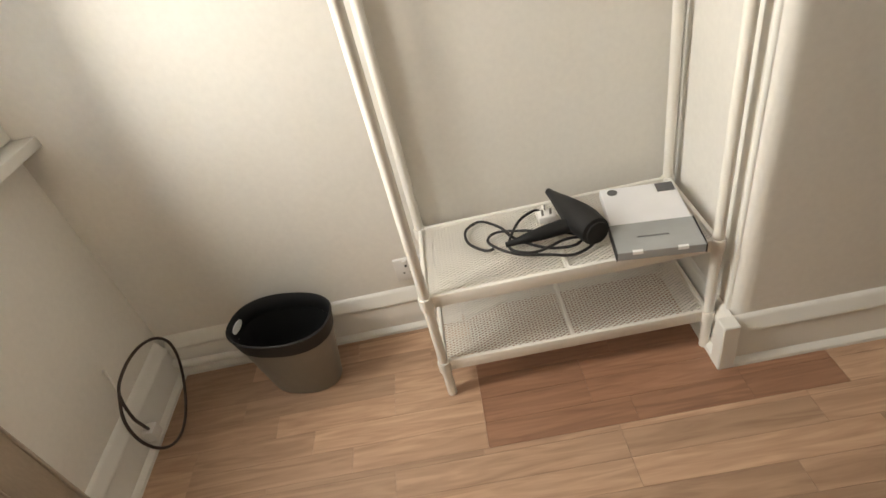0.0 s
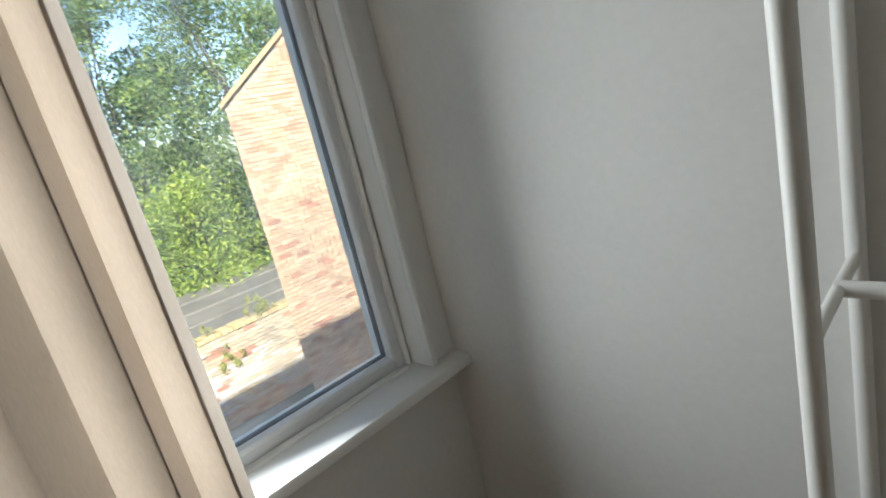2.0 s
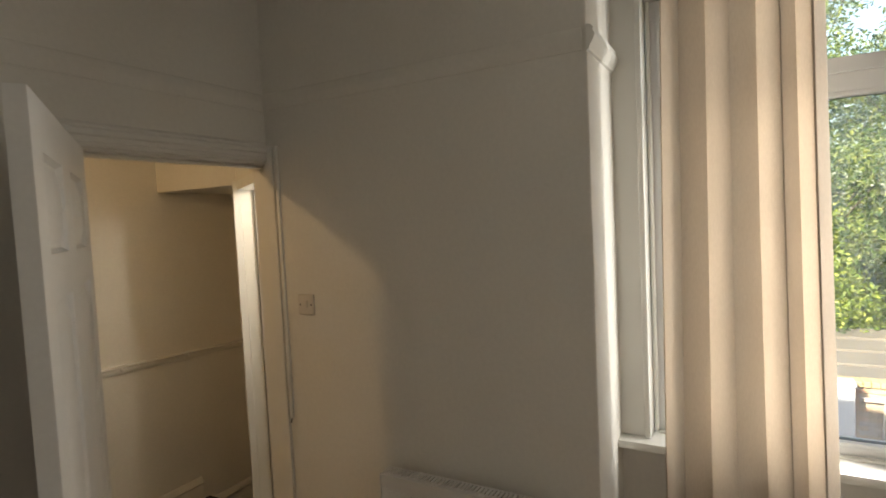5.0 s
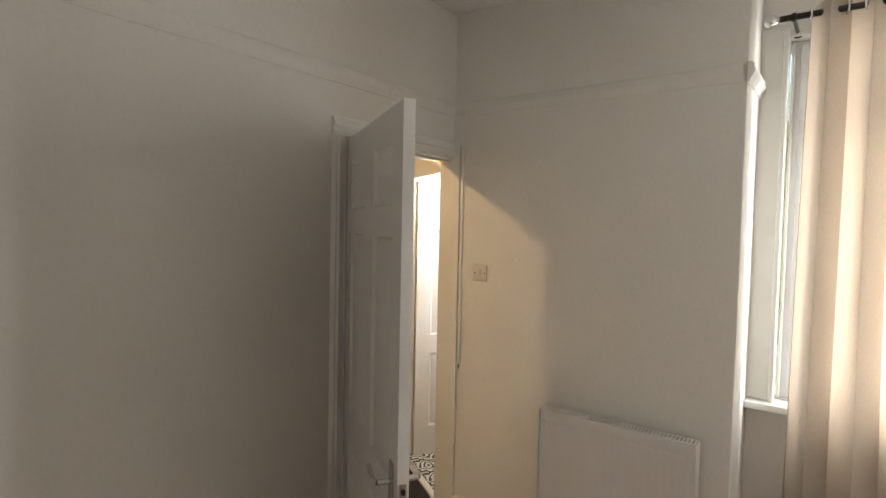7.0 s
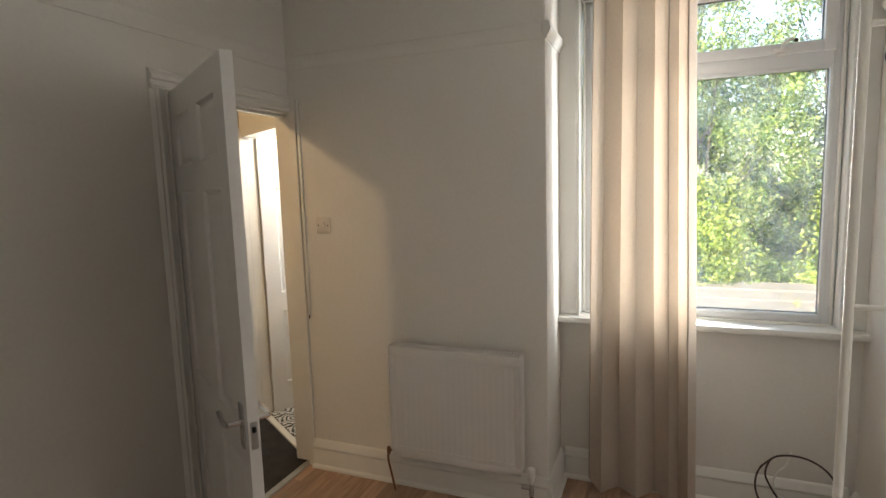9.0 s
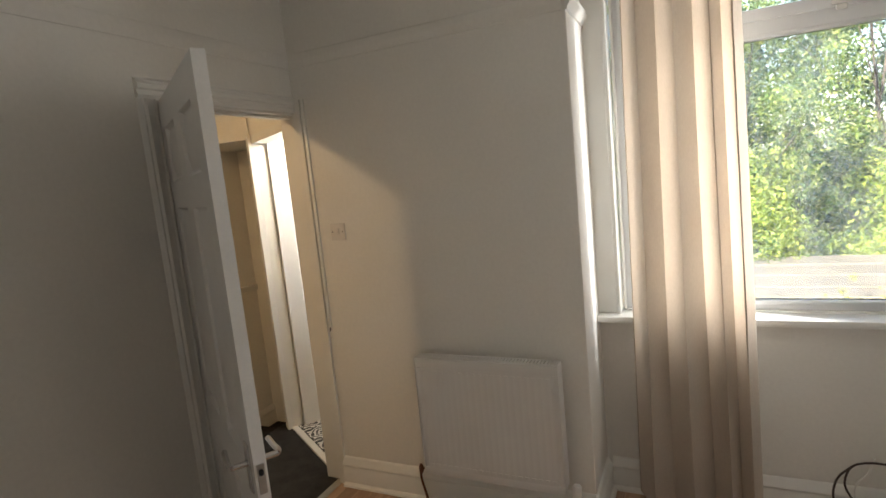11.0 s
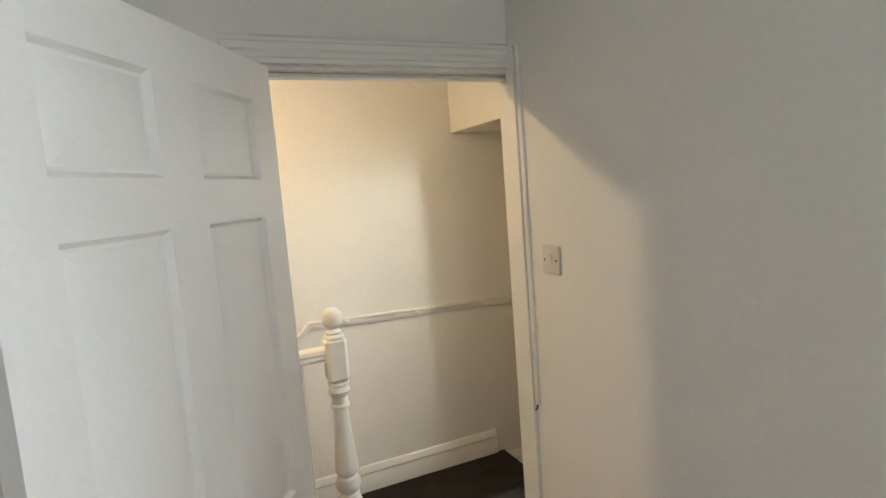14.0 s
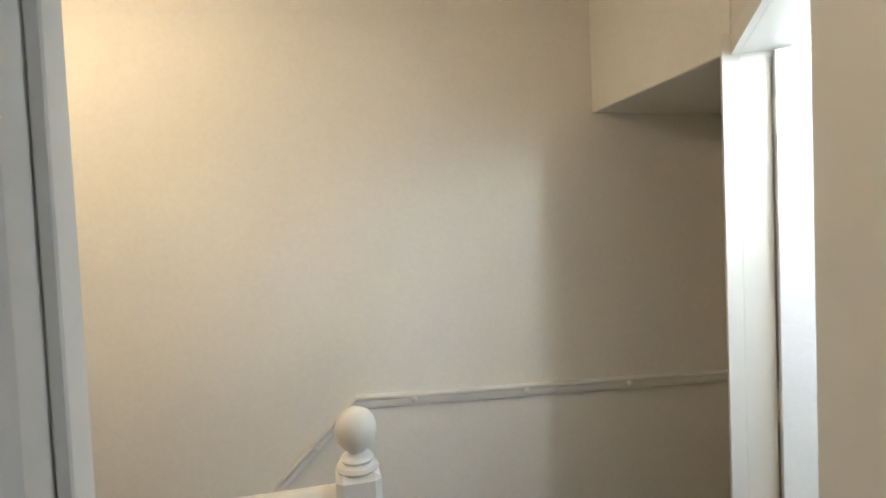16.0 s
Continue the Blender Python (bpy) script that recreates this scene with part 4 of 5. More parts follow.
for x in (FX0, FX1):
    for y in (FY, BY):
        bm = rod(bmesh.new(), (x, y, 0.0), (x, y, TOPZ), 0.0135, 16)
        part("post", bm, RACKPAINT, rack, "white round steel post", 40)


def mesh_panel(bm, x0, x1, y0, y1, z):
    """Expanded metal: two crossing sets of thin slanting strips."""
    pitch, h = 0.0195, 0.0016
    for sgn in (1, -1):
        slope, w = (2.0, 0.0082) if sgn > 0 else (-2.0, 0.0046)
        length = (y1 - y0)
        dx = length * slope
        x = x0 - abs(dx)
        while x < x1 + abs(dx):
            a, b = Vector((x, y0)), Vector((x + dx, y1))
            ta, tb = 0.0, 1.0
            if dx:
                t0, t1 = sorted(((x0 - x) / dx, (x1 - x) / dx))
                ta, tb = max(0, t0), min(1, t1)
            if tb - ta > 0.03:
                p, q = a.lerp(b, ta), a.lerp(b, tb)
                v = [bm.verts.new((c.x + s * w / 2, c.y, z + zz + (0.0006 if sgn > 0 else 0))) for c in (p, q) for s in (-1, 1) for zz in (0, h)]
                for f in ((0, 2, 6, 4), (1, 5, 7, 3), (0, 4, 5, 1), (2, 3, 7, 6)):
                    bm.faces.new([v[i] for i in f])
            x += pitch


def shelf(z):
    """One mesh shelf: a folded rim, a middle bar and mesh."""
    bm = bmesh.new()
    r = 0.012
    for y in (FY - 0.004, BY - 0.008):
        bx(bm, FX0 + r, FX1 - r, y, y + 0.012, z - 0.036, z + 0.003, 0.003, 2)
    for x in (FX0 - 0.004, FX1 - 0.008):
        bx(bm, x, x + 0.012, FY + r, BY - r, z - 0.036, z + 0.003, 0.003, 2)
    for x in (FX0, FX1):
        for y in (FY, BY):
            lathe(bm, [(0.0170, -0.037), (0.0180, -0.034), (0.0180, 0.001), (0.0170, 0.004)], (x, y, z), "z", 20)
    sh = part("shelf", bm, RACKPAINT, rack, "white shelf rim with rounded corners", 40)
    xm = (FX0 + FX1) / 2
    bm = bmesh.new()
    mesh_panel(bm, FX0 + 0.010, xm - 0.004, FY + 0.010, BY - 0.010, z - 0.006)
    mesh_panel(bm, xm + 0.004, FX1 - 0.010, FY + 0.010, BY - 0.010, z - 0.006)
    me = wpart("mesh", bm, RACKPAINT, sh, "white expanded metal mesh")
    me.matrix_parent_inverse = Matrix.Identity(4)
    cb2 = wpart("cross_bar", box(xm - 0.006, xm + 0.006, FY + 0.006, BY - 0.006, z - 0.010, z - 0.001, 0.002), RACKPAINT, sh)
    cb2.matrix_parent_inverse = Matrix.Identity(4)


SH1, SH2 = 0.385, 0.137
shelf(SH1)
shelf(SH2)
HRZ, HRY = 1.197, 2.555
for x in (FX0, FX1):
    part("side_bar", rod(bmesh.new(), (x, FY, HRZ), (x, BY, HRZ), 0.0085, 12), RACKPAINT, rack, "", 40)
    for z in (TOPZ - 0.01, TOPZ - 0.11):
        part("top_bar", rod(bmesh.new(), (x, FY, z), (x, BY, z), 0.0085, 12), RACKPAINT, rack, "", 40)
for y in (FY, BY):
    part("top_rail", rod(bmesh.new(), (FX0, y, TOPZ - 0.01), (FX1, y, TOPZ - 0.01), 0.0085, 12), RACKPAINT, rack, "", 40)
part("hanging_rail", rod(bmesh.new(), (FX0 - 0.004, HRY, HRZ), (FX1 + 0.004, HRY, HRZ), 0.0115, 16), RACKPAINT, rack, "white hanging rail", 40)
for k in range(4):
    x = 0.712 + 0.1665 * k
    bm = bmesh.new()
    lathe(bm, [(0.0135, -0.009), (0.0135, 0.009)], (x, HRY, HRZ), "x", 14)
    bx(bm, x - 0.008, x + 0.008, HRY - 0.014, HRY - 0.011, HRZ - 0.052, HRZ, 0.001)
    bx(bm, x - 0.008, x + 0.008, HRY - 0.030, HRY - 0.011, HRZ - 0.055, HRZ - 0.052, 0.001)
    bx(bm, x - 0.008, x + 0.008, HRY - 0.030, HRY - 0.027, HRZ - 0.055, HRZ - 0.040, 0.001)
    part("hook", bm, RACKPAINT, rack, "small white metal hook", 40)
bm = bmesh.new()
tube(bm, [(0.586, 2.475 + 0.030 * math.cos(a), 1.905 + 0.036 * math.sin(a)) for a in [2 * math.pi * q / 10 for q in range(10)]], 0.008, 10, True)
tube(bm, [(0.586, 2.475, 1.941), (0.587, 2.476, 1.965), (0.594, 2.476, 1.993), (0.606, 2.476, 1.990)], 0.004, 8)
single("hanging_loop", bm, BLACK, "black plastic loop hanging from the end bar of the clothes rack", "hanger", "", 60)

# ---- hair dryer ----
hd = thing("hair_dryer", (1.02, 2.55, SH1), "matt black hair dryer with coiled cable on the top shelf", "hair dryer")
ZT = SH1 + 0.004
axis = (Vector((1.056, 2.452, ZT + 0.043)) - Vector((0.988, 2.685, ZT + 0.036)))
q = axis.to_track_quat("Z", "Y").to_matrix()
L = axis.length
bm = bmesh.new()
lathe(bm, [(0.005, 0.0), (0.0095, 0.0), (0.012, 0.018), (0.018, 0.05), (0.026, 0.085), (0.035, 0.13), (0.040, 0.165), (0.042, 0.195), (0.038, L), (0.032, L + 0.004)], (0.988, 2.685, ZT + 0.036), "z", 28, q)
part("barrel", bm, BLACK, hd, "matt black tapering barrel", 50)
bm = bmesh.new()
lathe(bm, [(0.030, L + 0.003), (0.030, L + 0.010), (0.024, L + 0.012)], (0.988, 2.685, ZT + 0.036), "z", 28, q)
part("intake_grille", bm, DARKSLOT, hd, "dark intake grille", 50)
bm = bmesh.new()
a, b = Vector((1.035, 2.520, ZT + 0.034)), Vector((0.808, 2.507, ZT + 0.012))
hq = (b - a).to_track_quat("Z", "Y").to_matrix()
lathe(bm, [(0.020, 0), (0.021, 0.05), (0.019, 0.10), (0.015, 0.14), (0.010, 0.17), (0.007, 0.205)], a, "z", 18, hq)
part("grip", bm, BLACK, hd, "black handle lying on the shelf", 50)
bm = bmesh.new()
tube(bm, [(0.80, 2.507, ZT + 0.012), (0.775, 2.51, ZT + 0.008), (0.735, 2.56, ZT + 0.006), (0.735, 2.62, ZT + 0.006), (0.78, 2.645, ZT + 0.008), (0.83, 2.60, ZT + 0.007), (0.86, 2.54, ZT + 0.006), (0.93, 2.475, ZT + 0.006),
          (1.00, 2.46, ZT + 0.006), (1.03, 2.49, ZT + 0.007), (0.97, 2.52, ZT + 0.014), (0.88, 2.56, ZT + 0.012), (0.81, 2.58, ZT + 0.006), (0.79, 2.54, ZT + 0.006), (0.85, 2.475, ZT + 0.006), (0.93, 2.445, ZT + 0.006),
          (0.99, 2.425, ZT + 0.006), (1.04, 2.445, ZT + 0.006), (1.055, 2.475, ZT + 0.006), (0.99, 2.485, ZT + 0.012), (0.90, 2.46, ZT + 0.010), (0.84, 2.50, ZT + 0.010), (0.88, 2.60, ZT + 0.01), (0.935, 2.64, ZT + 0.012), (0.955, 2.61, ZT + 0.018)], 0.0040, 8)
part("cable", bm, BLACKRUB, hd, "thin black coiled cable", 60)
bm = box(0.935, 0.985, 2.575, 2.615, ZT + 0.006, ZT + 0.028, 0.006, 2)
pl = part("plug", bm, WHITEPL, hd, "white three-pin plug lying pins up", 40)
for px, py, w in ((0.960, 2.608, 0.0022), (0.949, 2.585, 0.003), (0.971, 2.585, 0.003)):
    pn = wpart("pin", boxes((px - w, px + w, py - 0.0015, py + 0.0015, ZT + 0.028, ZT + 0.047)), STEEL, pl, "brass pin")

# ---- flat box on the shelf ----
bo = thing("cardboard_box", (1.21, 2.49, SH1), "shallow white and grey printed box on the mesh shelf", "box")
bxm = pose(1.2055, 2.500, 0, 0, 0, -7.8)
BZ0, BZ1 = SH1 + 0.003, SH1 + 0.028


def boxpart(name, rows, m, label, bev=0.002):
    bm = boxes(*rows, bev=bev)
    bm.transform(bxm)
    return part(name, bm, m, bo, label)


boxpart("tray", [(-0.100, 0.100, -0.141, 0.142, BZ0, BZ1)], PAPER, "white card box")
boxpart("sleeve", [(-0.102, 0.102, -0.143, -0.029, BZ0 + 0.002, BZ1 + 0.0018)], SILVERCARD, "glossy grey printed sleeve", 0.0012)
boxpart("label_patch", [(0.048, 0.094, 0.098, 0.138, BZ1, BZ1 + 0.001)], DARKCARD, "dark square print", 0)
boxpart("label_line", [(-0.045, 0.03, -0.090, -0.086, BZ1 + 0.002, BZ1 + 0.003)], DARKCARD, "thin unreadable printed line", 0)
bm = lathe(bmesh.new(), [(0.014, BZ1 - 0.001), (0.014, BZ1 + 0.001)], (-0.068, 0.120, 0), "z", 24)
bm.transform(bxm)
part("round_mark", bm, DARKCARD, bo, "dark round printed mark")
for x in (-0.1045, 0.103):
    boxpart("edge_band", [(x, x + 0.0015, -0.143, -0.029, BZ0, BZ1 + 0.002)], BLACK, "black edge band", 0)
# white strips stand in for the glint of clear tape
for x in (-0.055, 0.05):
    boxpart("tape", [(x - 0.012, x + 0.012, -0.1445, -0.137, BZ1 - 0.006, BZ1 + 0.0026)], UPVC, "clear tape, its shine put in as white", 0)

# ---- waste bin ----
BC = Vector((0.142, 2.553))
bn = thing("waste_bin", (BC.x, BC.y, 0.0), "grey oval waste bin with black rim and handle holes", "bin")


def oval(bm, prof, n=40, ang=-12, cap=True):
    """Adds an oval vessel from (half width, half depth, height) rows."""
    rings = []
    for a, b, z in prof:
        ring = []
        for k in range(n):
            t = 2 * math.pi * k / n
            c, s = math.cos(t), math.sin(t)
            x, y = a * math.copysign(abs(c) ** 0.85, c), b * math.copysign(abs(s) ** 0.85, s)
            ca, sa = math.cos(radians(ang)), math.sin(radians(ang))
            ring.append(bm.verts.new((BC.x + x * ca - y * sa, BC.y + x * sa + y * ca, z)))
        rings.append(ring)
    for r0, r1 in zip(rings, rings[1:]):
        for k in range(n):
            bm.faces.new((r0[k], r0[(k + 1) % n], r1[(k + 1) % n], r1[k]))
    if cap:
        bm.faces.new(rings[0])
        bm.faces.new(rings[-1])
    return bm


part("body", oval(bmesh.new(), [(0.105, 0.064, 0.0), (0.112, 0.069, 0.004), (0.1482, 0.0982, 0.214), (0.1474, 0.0974, 0.214), (0.108, 0.066, 0.008)]), BINGREY, bn, "grey tapered plastic body", 40)
part("liner", oval(bmesh.new(), [(0.1462, 0.0962, 0.2175), (0.107, 0.065, 0.012), (0.001, 0.001, 0.0115)], cap=False), BLACK, bn, "black plastic inside", 40)
part("rim", oval(bmesh.new(), [(0.1485, 0.0985, 0.214), (0.152, 0.102, 0.216), (0.160, 0.109, 0.262), (0.163, 0.112, 0.268), (0.159, 0.108, 0.272), (0.155, 0.105, 0.268), (0.1475, 0.0975, 0.216), (0.1485, 0.0985, 0.214)], cap=False), BLACK, bn, "broad black plastic rim", 40)
ca, sa = math.cos(radians(-12)), math.sin(radians(-12))
for s in (-1, 1):
    bm = bmesh.new()
    lathe(bm, [(0.019, 0.0), (0.019, 0.0035)], (0, 0, 0), "x", 20)
    bm.transform(Matrix.Translation((BC.x + s * 0.150 * ca, BC.y + s * 0.150 * sa, 0.243)) @ Matrix.Rotation(radians(-12), 4, "Z") @ Matrix.Diagonal((1, 1.5, 0.72, 1)))
    part("handle_hole", bm, PAPER if s < 0 else BLACK, bn, "oval handle hole", 40)

# ---- loose cables in the corner ----
bm = bmesh.new()
loop = [(-0.25 + 0.012 * math.sin(2 * a), 2.455 + 0.160 * math.cos(a), 0.166 + 0.157 * math.sin(a)) for a in [2 * math.pi * k / 14 + 2.2 for k in range(15)]]
tube(bm, loop + [(-0.256, 2.335, 0.22), (-0.280, 2.365, 0.14), (-0.305, 2.395, 0.085)], 0.0045, 8)
cabl = thing("power_cable", (-0.245, 2.40, 0.0), "dark looped cable with a white plug leaning on the skirting", "cable")
part("cord", bm, BROWNCABLE, cabl, "dark brown looped cord", 60)
bm = box(-0.326, -0.288, 2.378, 2.422, 0.040, 0.085, 0.009, 2)
part("plug", bm, WHITEPL, cabl, "white plug", 40)
bm = tube(bmesh.new(), [(-0.348, 2.455, 0.292), (-0.336, 2.447, 0.290), (-0.328, 2.43, 0.235), (-0.318, 2.395, 0.20), (-0.312, 2.380, 0.16), (-0.310, 2.385, 0.11), (-0.308, 2.395, 0.082)], 0.0042, 8)
part("cord", bm, TRIM, cabl, "white cable coming out of the wall", 60)

# ---- landing things ----
nw = thing("newel_post", (0.51, -0.70, -0.19), "white painted turned newel post with ball top", "newel post")
NX, NY = 0.51, -0.70
part("square_base", box(NX - 0.046, NX + 0.046, NY - 0.046, NY + 0.046, -0.19, 0.335, 0.004), TRIM, nw)
bm = lathe(bmesh.new(), [(0.040, 0.335), (0.046, 0.345), (0.040, 0.357), (0.046, 0.366), (0.053, 0.385), (0.054, 0.400), (0.046, 0.424), (0.036, 0.432), (0.043, 0.438), (0.050, 0.452), (0.052, 0.470), (0.048, 0.50), (0.036, 0.63), (0.031, 0.70), (0.030, 0.735),
                             (0.040, 0.742), (0.040, 0.750), (0.034, 0.757), (0.033, 0.786), (0.043, 0.800), (0.048, 0.812), (0.044, 0.826), (0.036, 0.834), (0.045, 0.842), (0.045, 0.850), (0.030, 0.855)], (NX, NY, 0), "z", 32)
part("turned_shaft", bm, TRIM, nw, "turned baluster shaft", 30)
bm = box(NX - 0.046, NX + 0.046, NY - 0.046, NY + 0.046, 0.858, 1.045)
bmesh.ops.bevel(bm, geom=[e for e in bm.edges], offset=0.014, segments=1, affect="EDGES")
part("square_block", bm, TRIM, nw, "square block with chamfered corners")
part("ball", lathe(bmesh.new(), [(0.040, 1.040), (0.045, 1.047), (0.041, 1.055), (0.030, 1.059), (0.035, 1.066), (0.031, 1.073), (0.018, 1.079), (0.018, 1.083), (0.028, 1.089), (0.038, 1.102), (0.0425, 1.120), (0.0425, 1.134), (0.038, 1.150), (0.028, 1.163), (0.014, 1.170), (0.003, 1.172)], (NX, NY, 0), "z", 32), TRIM, nw, "round ball finial", 40)
br = thing("banister", (1.9, -0.70, 0.0), "white painted banister rail with square spindles", "banister")
RP = [(-0.030, 0.0), (0.030, 0.0), (0.033, 0.012), (0.027, 0.022), (0.033, 0.032), (0.028, 0.048), (0.012, 0.057), (-0.012, 0.057), (-0.028, 0.048), (-0.033, 0.032), (-0.027, 0.022), (-0.033, 0.012)]
part("handrail", extrude(bmesh.new(), RP, (NX + 0.04, NY, 0.955), (3.4, NY, 0.955), (0, 1, 0)), TRIM, br, "moulded white handrail", 35)
for k in range(16):
    x = NX + 0.155 + 0.142 * k
    part("spindle", box(x - 0.016, x + 0.016, NY - 0.016, NY + 0.016, 0.0, 0.956, 0.003), TRIM, br)
lp = thing("pendant_lamp", (LAMP_AT[0], LAMP_AT[1], CEIL_Z), "bare bulb pendant hanging from the landing ceiling", "lamp")
part("ceiling_rose", lathe(bmesh.new(), [(0.04, CEIL_Z - 0.0), (0.04, CEIL_Z - 0.012), (0.012, CEIL_Z - 0.03)], (LAMP_AT[0], LAMP_AT[1], 0), "z", 24), WHITEPL, lp, "", 40)
part("flex", rod(bmesh.new(), (LAMP_AT[0], LAMP_AT[1], 2.50), (LAMP_AT[0], LAMP_AT[1], CEIL_Z - 0.02), 0.0035), WHITEPL, lp)
part("holder", lathe(bmesh.new(), [(0.010, 2.51), (0.017, 2.50), (0.019, 2.455), (0.017, 2.45)], (LAMP_AT[0], LAMP_AT[1], 0), "z", 20), WHITEPL, lp, "", 40)
bulb = part("bulb", lathe(bmesh.new(), [(0.013, 2.452), (0.015, 2.44), (0.028, 2.415), (0.032, 2.392), (0.030, 2.372), (0.020, 2.358), (0.006, 2.352)], (LAMP_AT[0], LAMP_AT[1], 0), "z", 24), BULB, lp, "glowing warm bulb", 40)
bulb.visible_shadow = False
bm = bmesh.new()
lathe(bm, [(0.055, 2.535), (0.058, 2.535), (0.128, 2.398), (0.125, 2.398), (0.055, 2.533)], (LAMP_AT[0], LAMP_AT[1], 0), "z", 36)
for f in [f for f in bm.faces if len(f.verts) > 4]:
    bm.faces.remove(f)
part("shade", bm, SHADE, lp, "cream fabric cone shade", 40)
bl = thing("bathroom_lamp", (BATH_LAMP[0], -0.12, BATH_LAMP[2]), "small white globe lamp on the bathroom wall", "lamp")
part("wall_plate", lathe(bmesh.new(), [(0.045, -0.1205), (0.045, -0.132), (0.018, -0.140), (0.018, -0.162)], (BATH_LAMP[0], 0, BATH_LAMP[2]), "y", 24), CHROME, bl, "chrome wall plate", 40)
globe = part("globe", lathe(bmesh.new(), [(0.012, -0.049), (0.032, -0.038), (0.047, -0.016), (0.050, 0.0), (0.047, 0.016), (0.032, 0.038), (0.012, 0.049)], BATH_LAMP, "y", 24), COOLGLOBE, bl, "glowing white glass globe", 60)
globe.visible_shadow = False

# added, unseen bathroom window, and tiles
w2 = tagged(new("window_2"), "unseen white framed frosted bathroom window, added for light", "window", "", "structure")
wpart("window_frame", boxes((-1.397, -1.35, -0.06, -0.01, 0.952, 2.048), (-0.75, -0.703, -0.06, -0.01, 0.952, 2.048), (-1.349, -0.751, -0.06, -0.01, 0.952, 1.0), (-1.349, -0.751, -0.06, -0.01, 2.0, 2.048), bev=0.003), UPVC, w2, "white plastic frame")
p = wpart("pane", box(-1.35, -0.75, -0.037, -0.033, 0.999, 2.001), GLASS, w2, "clear pane")
p.visible_shadow = False
tile = finish("tile", box(-0.098, 0.098, -0.098, 0.098, -0.010, 0.0, 0.0015), TILEPAT)
tile_mesh = tile.data
bpy.data.objects.remove(tile)
bath_floor = bpy.data.objects["bathroom_floor"]
turn = math.atan2(DU.y, DU.x)
for i in range(5):
    for j in range(4):
        x, y = diag(-0.05 + 0.2 * i, 0.142 + 0.2 * j)
        t = new("tile", tile_mesh)
        t.location, t.rotation_euler = (x, y, 0.006), (0, 0, turn)
        t.parent = bath_floor

# ---- outside ----
GZ = -2.9
structure("ground", box(-200, 200, -200, 200, GZ - 0.3, GZ), GROUND, "rough grassy ground reaching the horizon")
structure("yard_pavement", box(-8.7, -0.63, -6, 5.7, GZ, GZ + 0.03), YARD, "worn concrete back yard", None, "pavement")

# unseen roof and walls, added and sized to shade the yard and gable foot
roof = bmesh.new()
v = [roof.verts.new(p) for p in ((-0.9, -7, 3.05), (3.5, -7, 6.3), (8, -7, 3.05), (-0.9, 10, 3.05), (3.5, 10, 6.3), (8, 10, 3.05), (-0.9, -7, 3.001), (8, -7, 3.001), (-0.9, 10, 3.001), (8, 10, 3.001))]
for f in ((0, 1, 4, 3), (1, 2, 5, 4), (6, 8, 9, 7), (0, 3, 8, 6), (2, 7, 9, 5), (0, 6, 7, 2, 1), (3, 4, 5, 9, 8)):
    roof.faces.new([v[i] for i in f])
structure("house_roof", roof, SLATE, "unseen slate pitched roof over the house, added to block the sun", None, "roof")
structure("house_outer_wall", boxes((-0.66, -0.621, 3.001, 10, GZ, 3.0), (-0.66, -0.621, -7, -1.80, GZ, 3.0), (7.6, 7.7, -7, 10, GZ, 3.0)), HOUSEBRICK, "unseen brick outer walls of the terrace, added to block the sun", None, "wall")


def brick_course_boxes(u0, u1, z0, z1, top=None):
    """Stretcher bond: yields (u start, u end, z start, z end) of each brick."""
    row = 0
    z = z0
    while z < z1 - 0.03:
        u = u0 - (0.1125 if row % 2 else 0.0)
        while u < u1:
            a, b = max(u, u0), min(u + 0.215, u1)
            if b - a > 0.04 and (top is None or top((a + b) / 2) > z + 0.065):
                yield a, b, z, z + 0.065
            u += 0.225
        z += 0.075
        row += 1


def brick_mesh(name, cells, put, depth, material):
    """All bricks of a stretch as one mesh of small boxes."""
    vs, fs = [], []
    rng = random.Random(7)
    for a, b, z0, z1 in cells:
        d = depth + rng.uniform(-0.004, 0.004)
        k = len(vs)
        vs += [put(u, dd, z) for u in (a, b) for dd in (0.0, d) for z in (z0, z1)]
        fs += [(k, k + 1, k + 3, k + 2), (k + 4, k + 6, k + 7, k + 5), (k, k + 4, k + 5, k + 1), (k + 2, k + 3, k + 7, k + 6), (k, k + 2, k + 6, k + 4), (k + 1, k + 5, k + 7, k + 3)]
    me = bpy.data.meshes.new(name)
    me.from_pydata(vs, [], fs)
    me.materials.append(material)
    return me


# neighbour's gable facing the yard
GX, GY0, GEAVE = -7.64, 5.80, 2.42
slope = math.tan(radians(36))
gab = thing("neighbour_house", (GX, 7.5, GZ), "orange brick gable of a neighbouring outbuilding in the sun", "house")


def gable_top(u):
    return GEAVE + slope * min(u - GY0, 5.0 - (u - GY0))


bm = bmesh.new()
outl = [(GY0, GZ), (GY0 + 5.0, GZ), (GY0 + 5.0, GEAVE), (GY0 + 2.5, GEAVE + slope * 2.5), (GY0, GEAVE)]
f0, f1 = [bm.verts.new((GX - 0.012, y, z)) for y, z in outl], [bm.verts.new((GX - 5, y + 4.2, z)) for y, z in outl]
for k in range(5):
    bm.faces.new((f0[k], f0[(k + 1) % 5], f1[(k + 1) % 5], f1[k]))
bm.faces.new(f0)
bm.faces.new(f1)
gwall = part("wall", bm, MORTAR, gab, "mortared brick wall")
bm = bmesh.new()
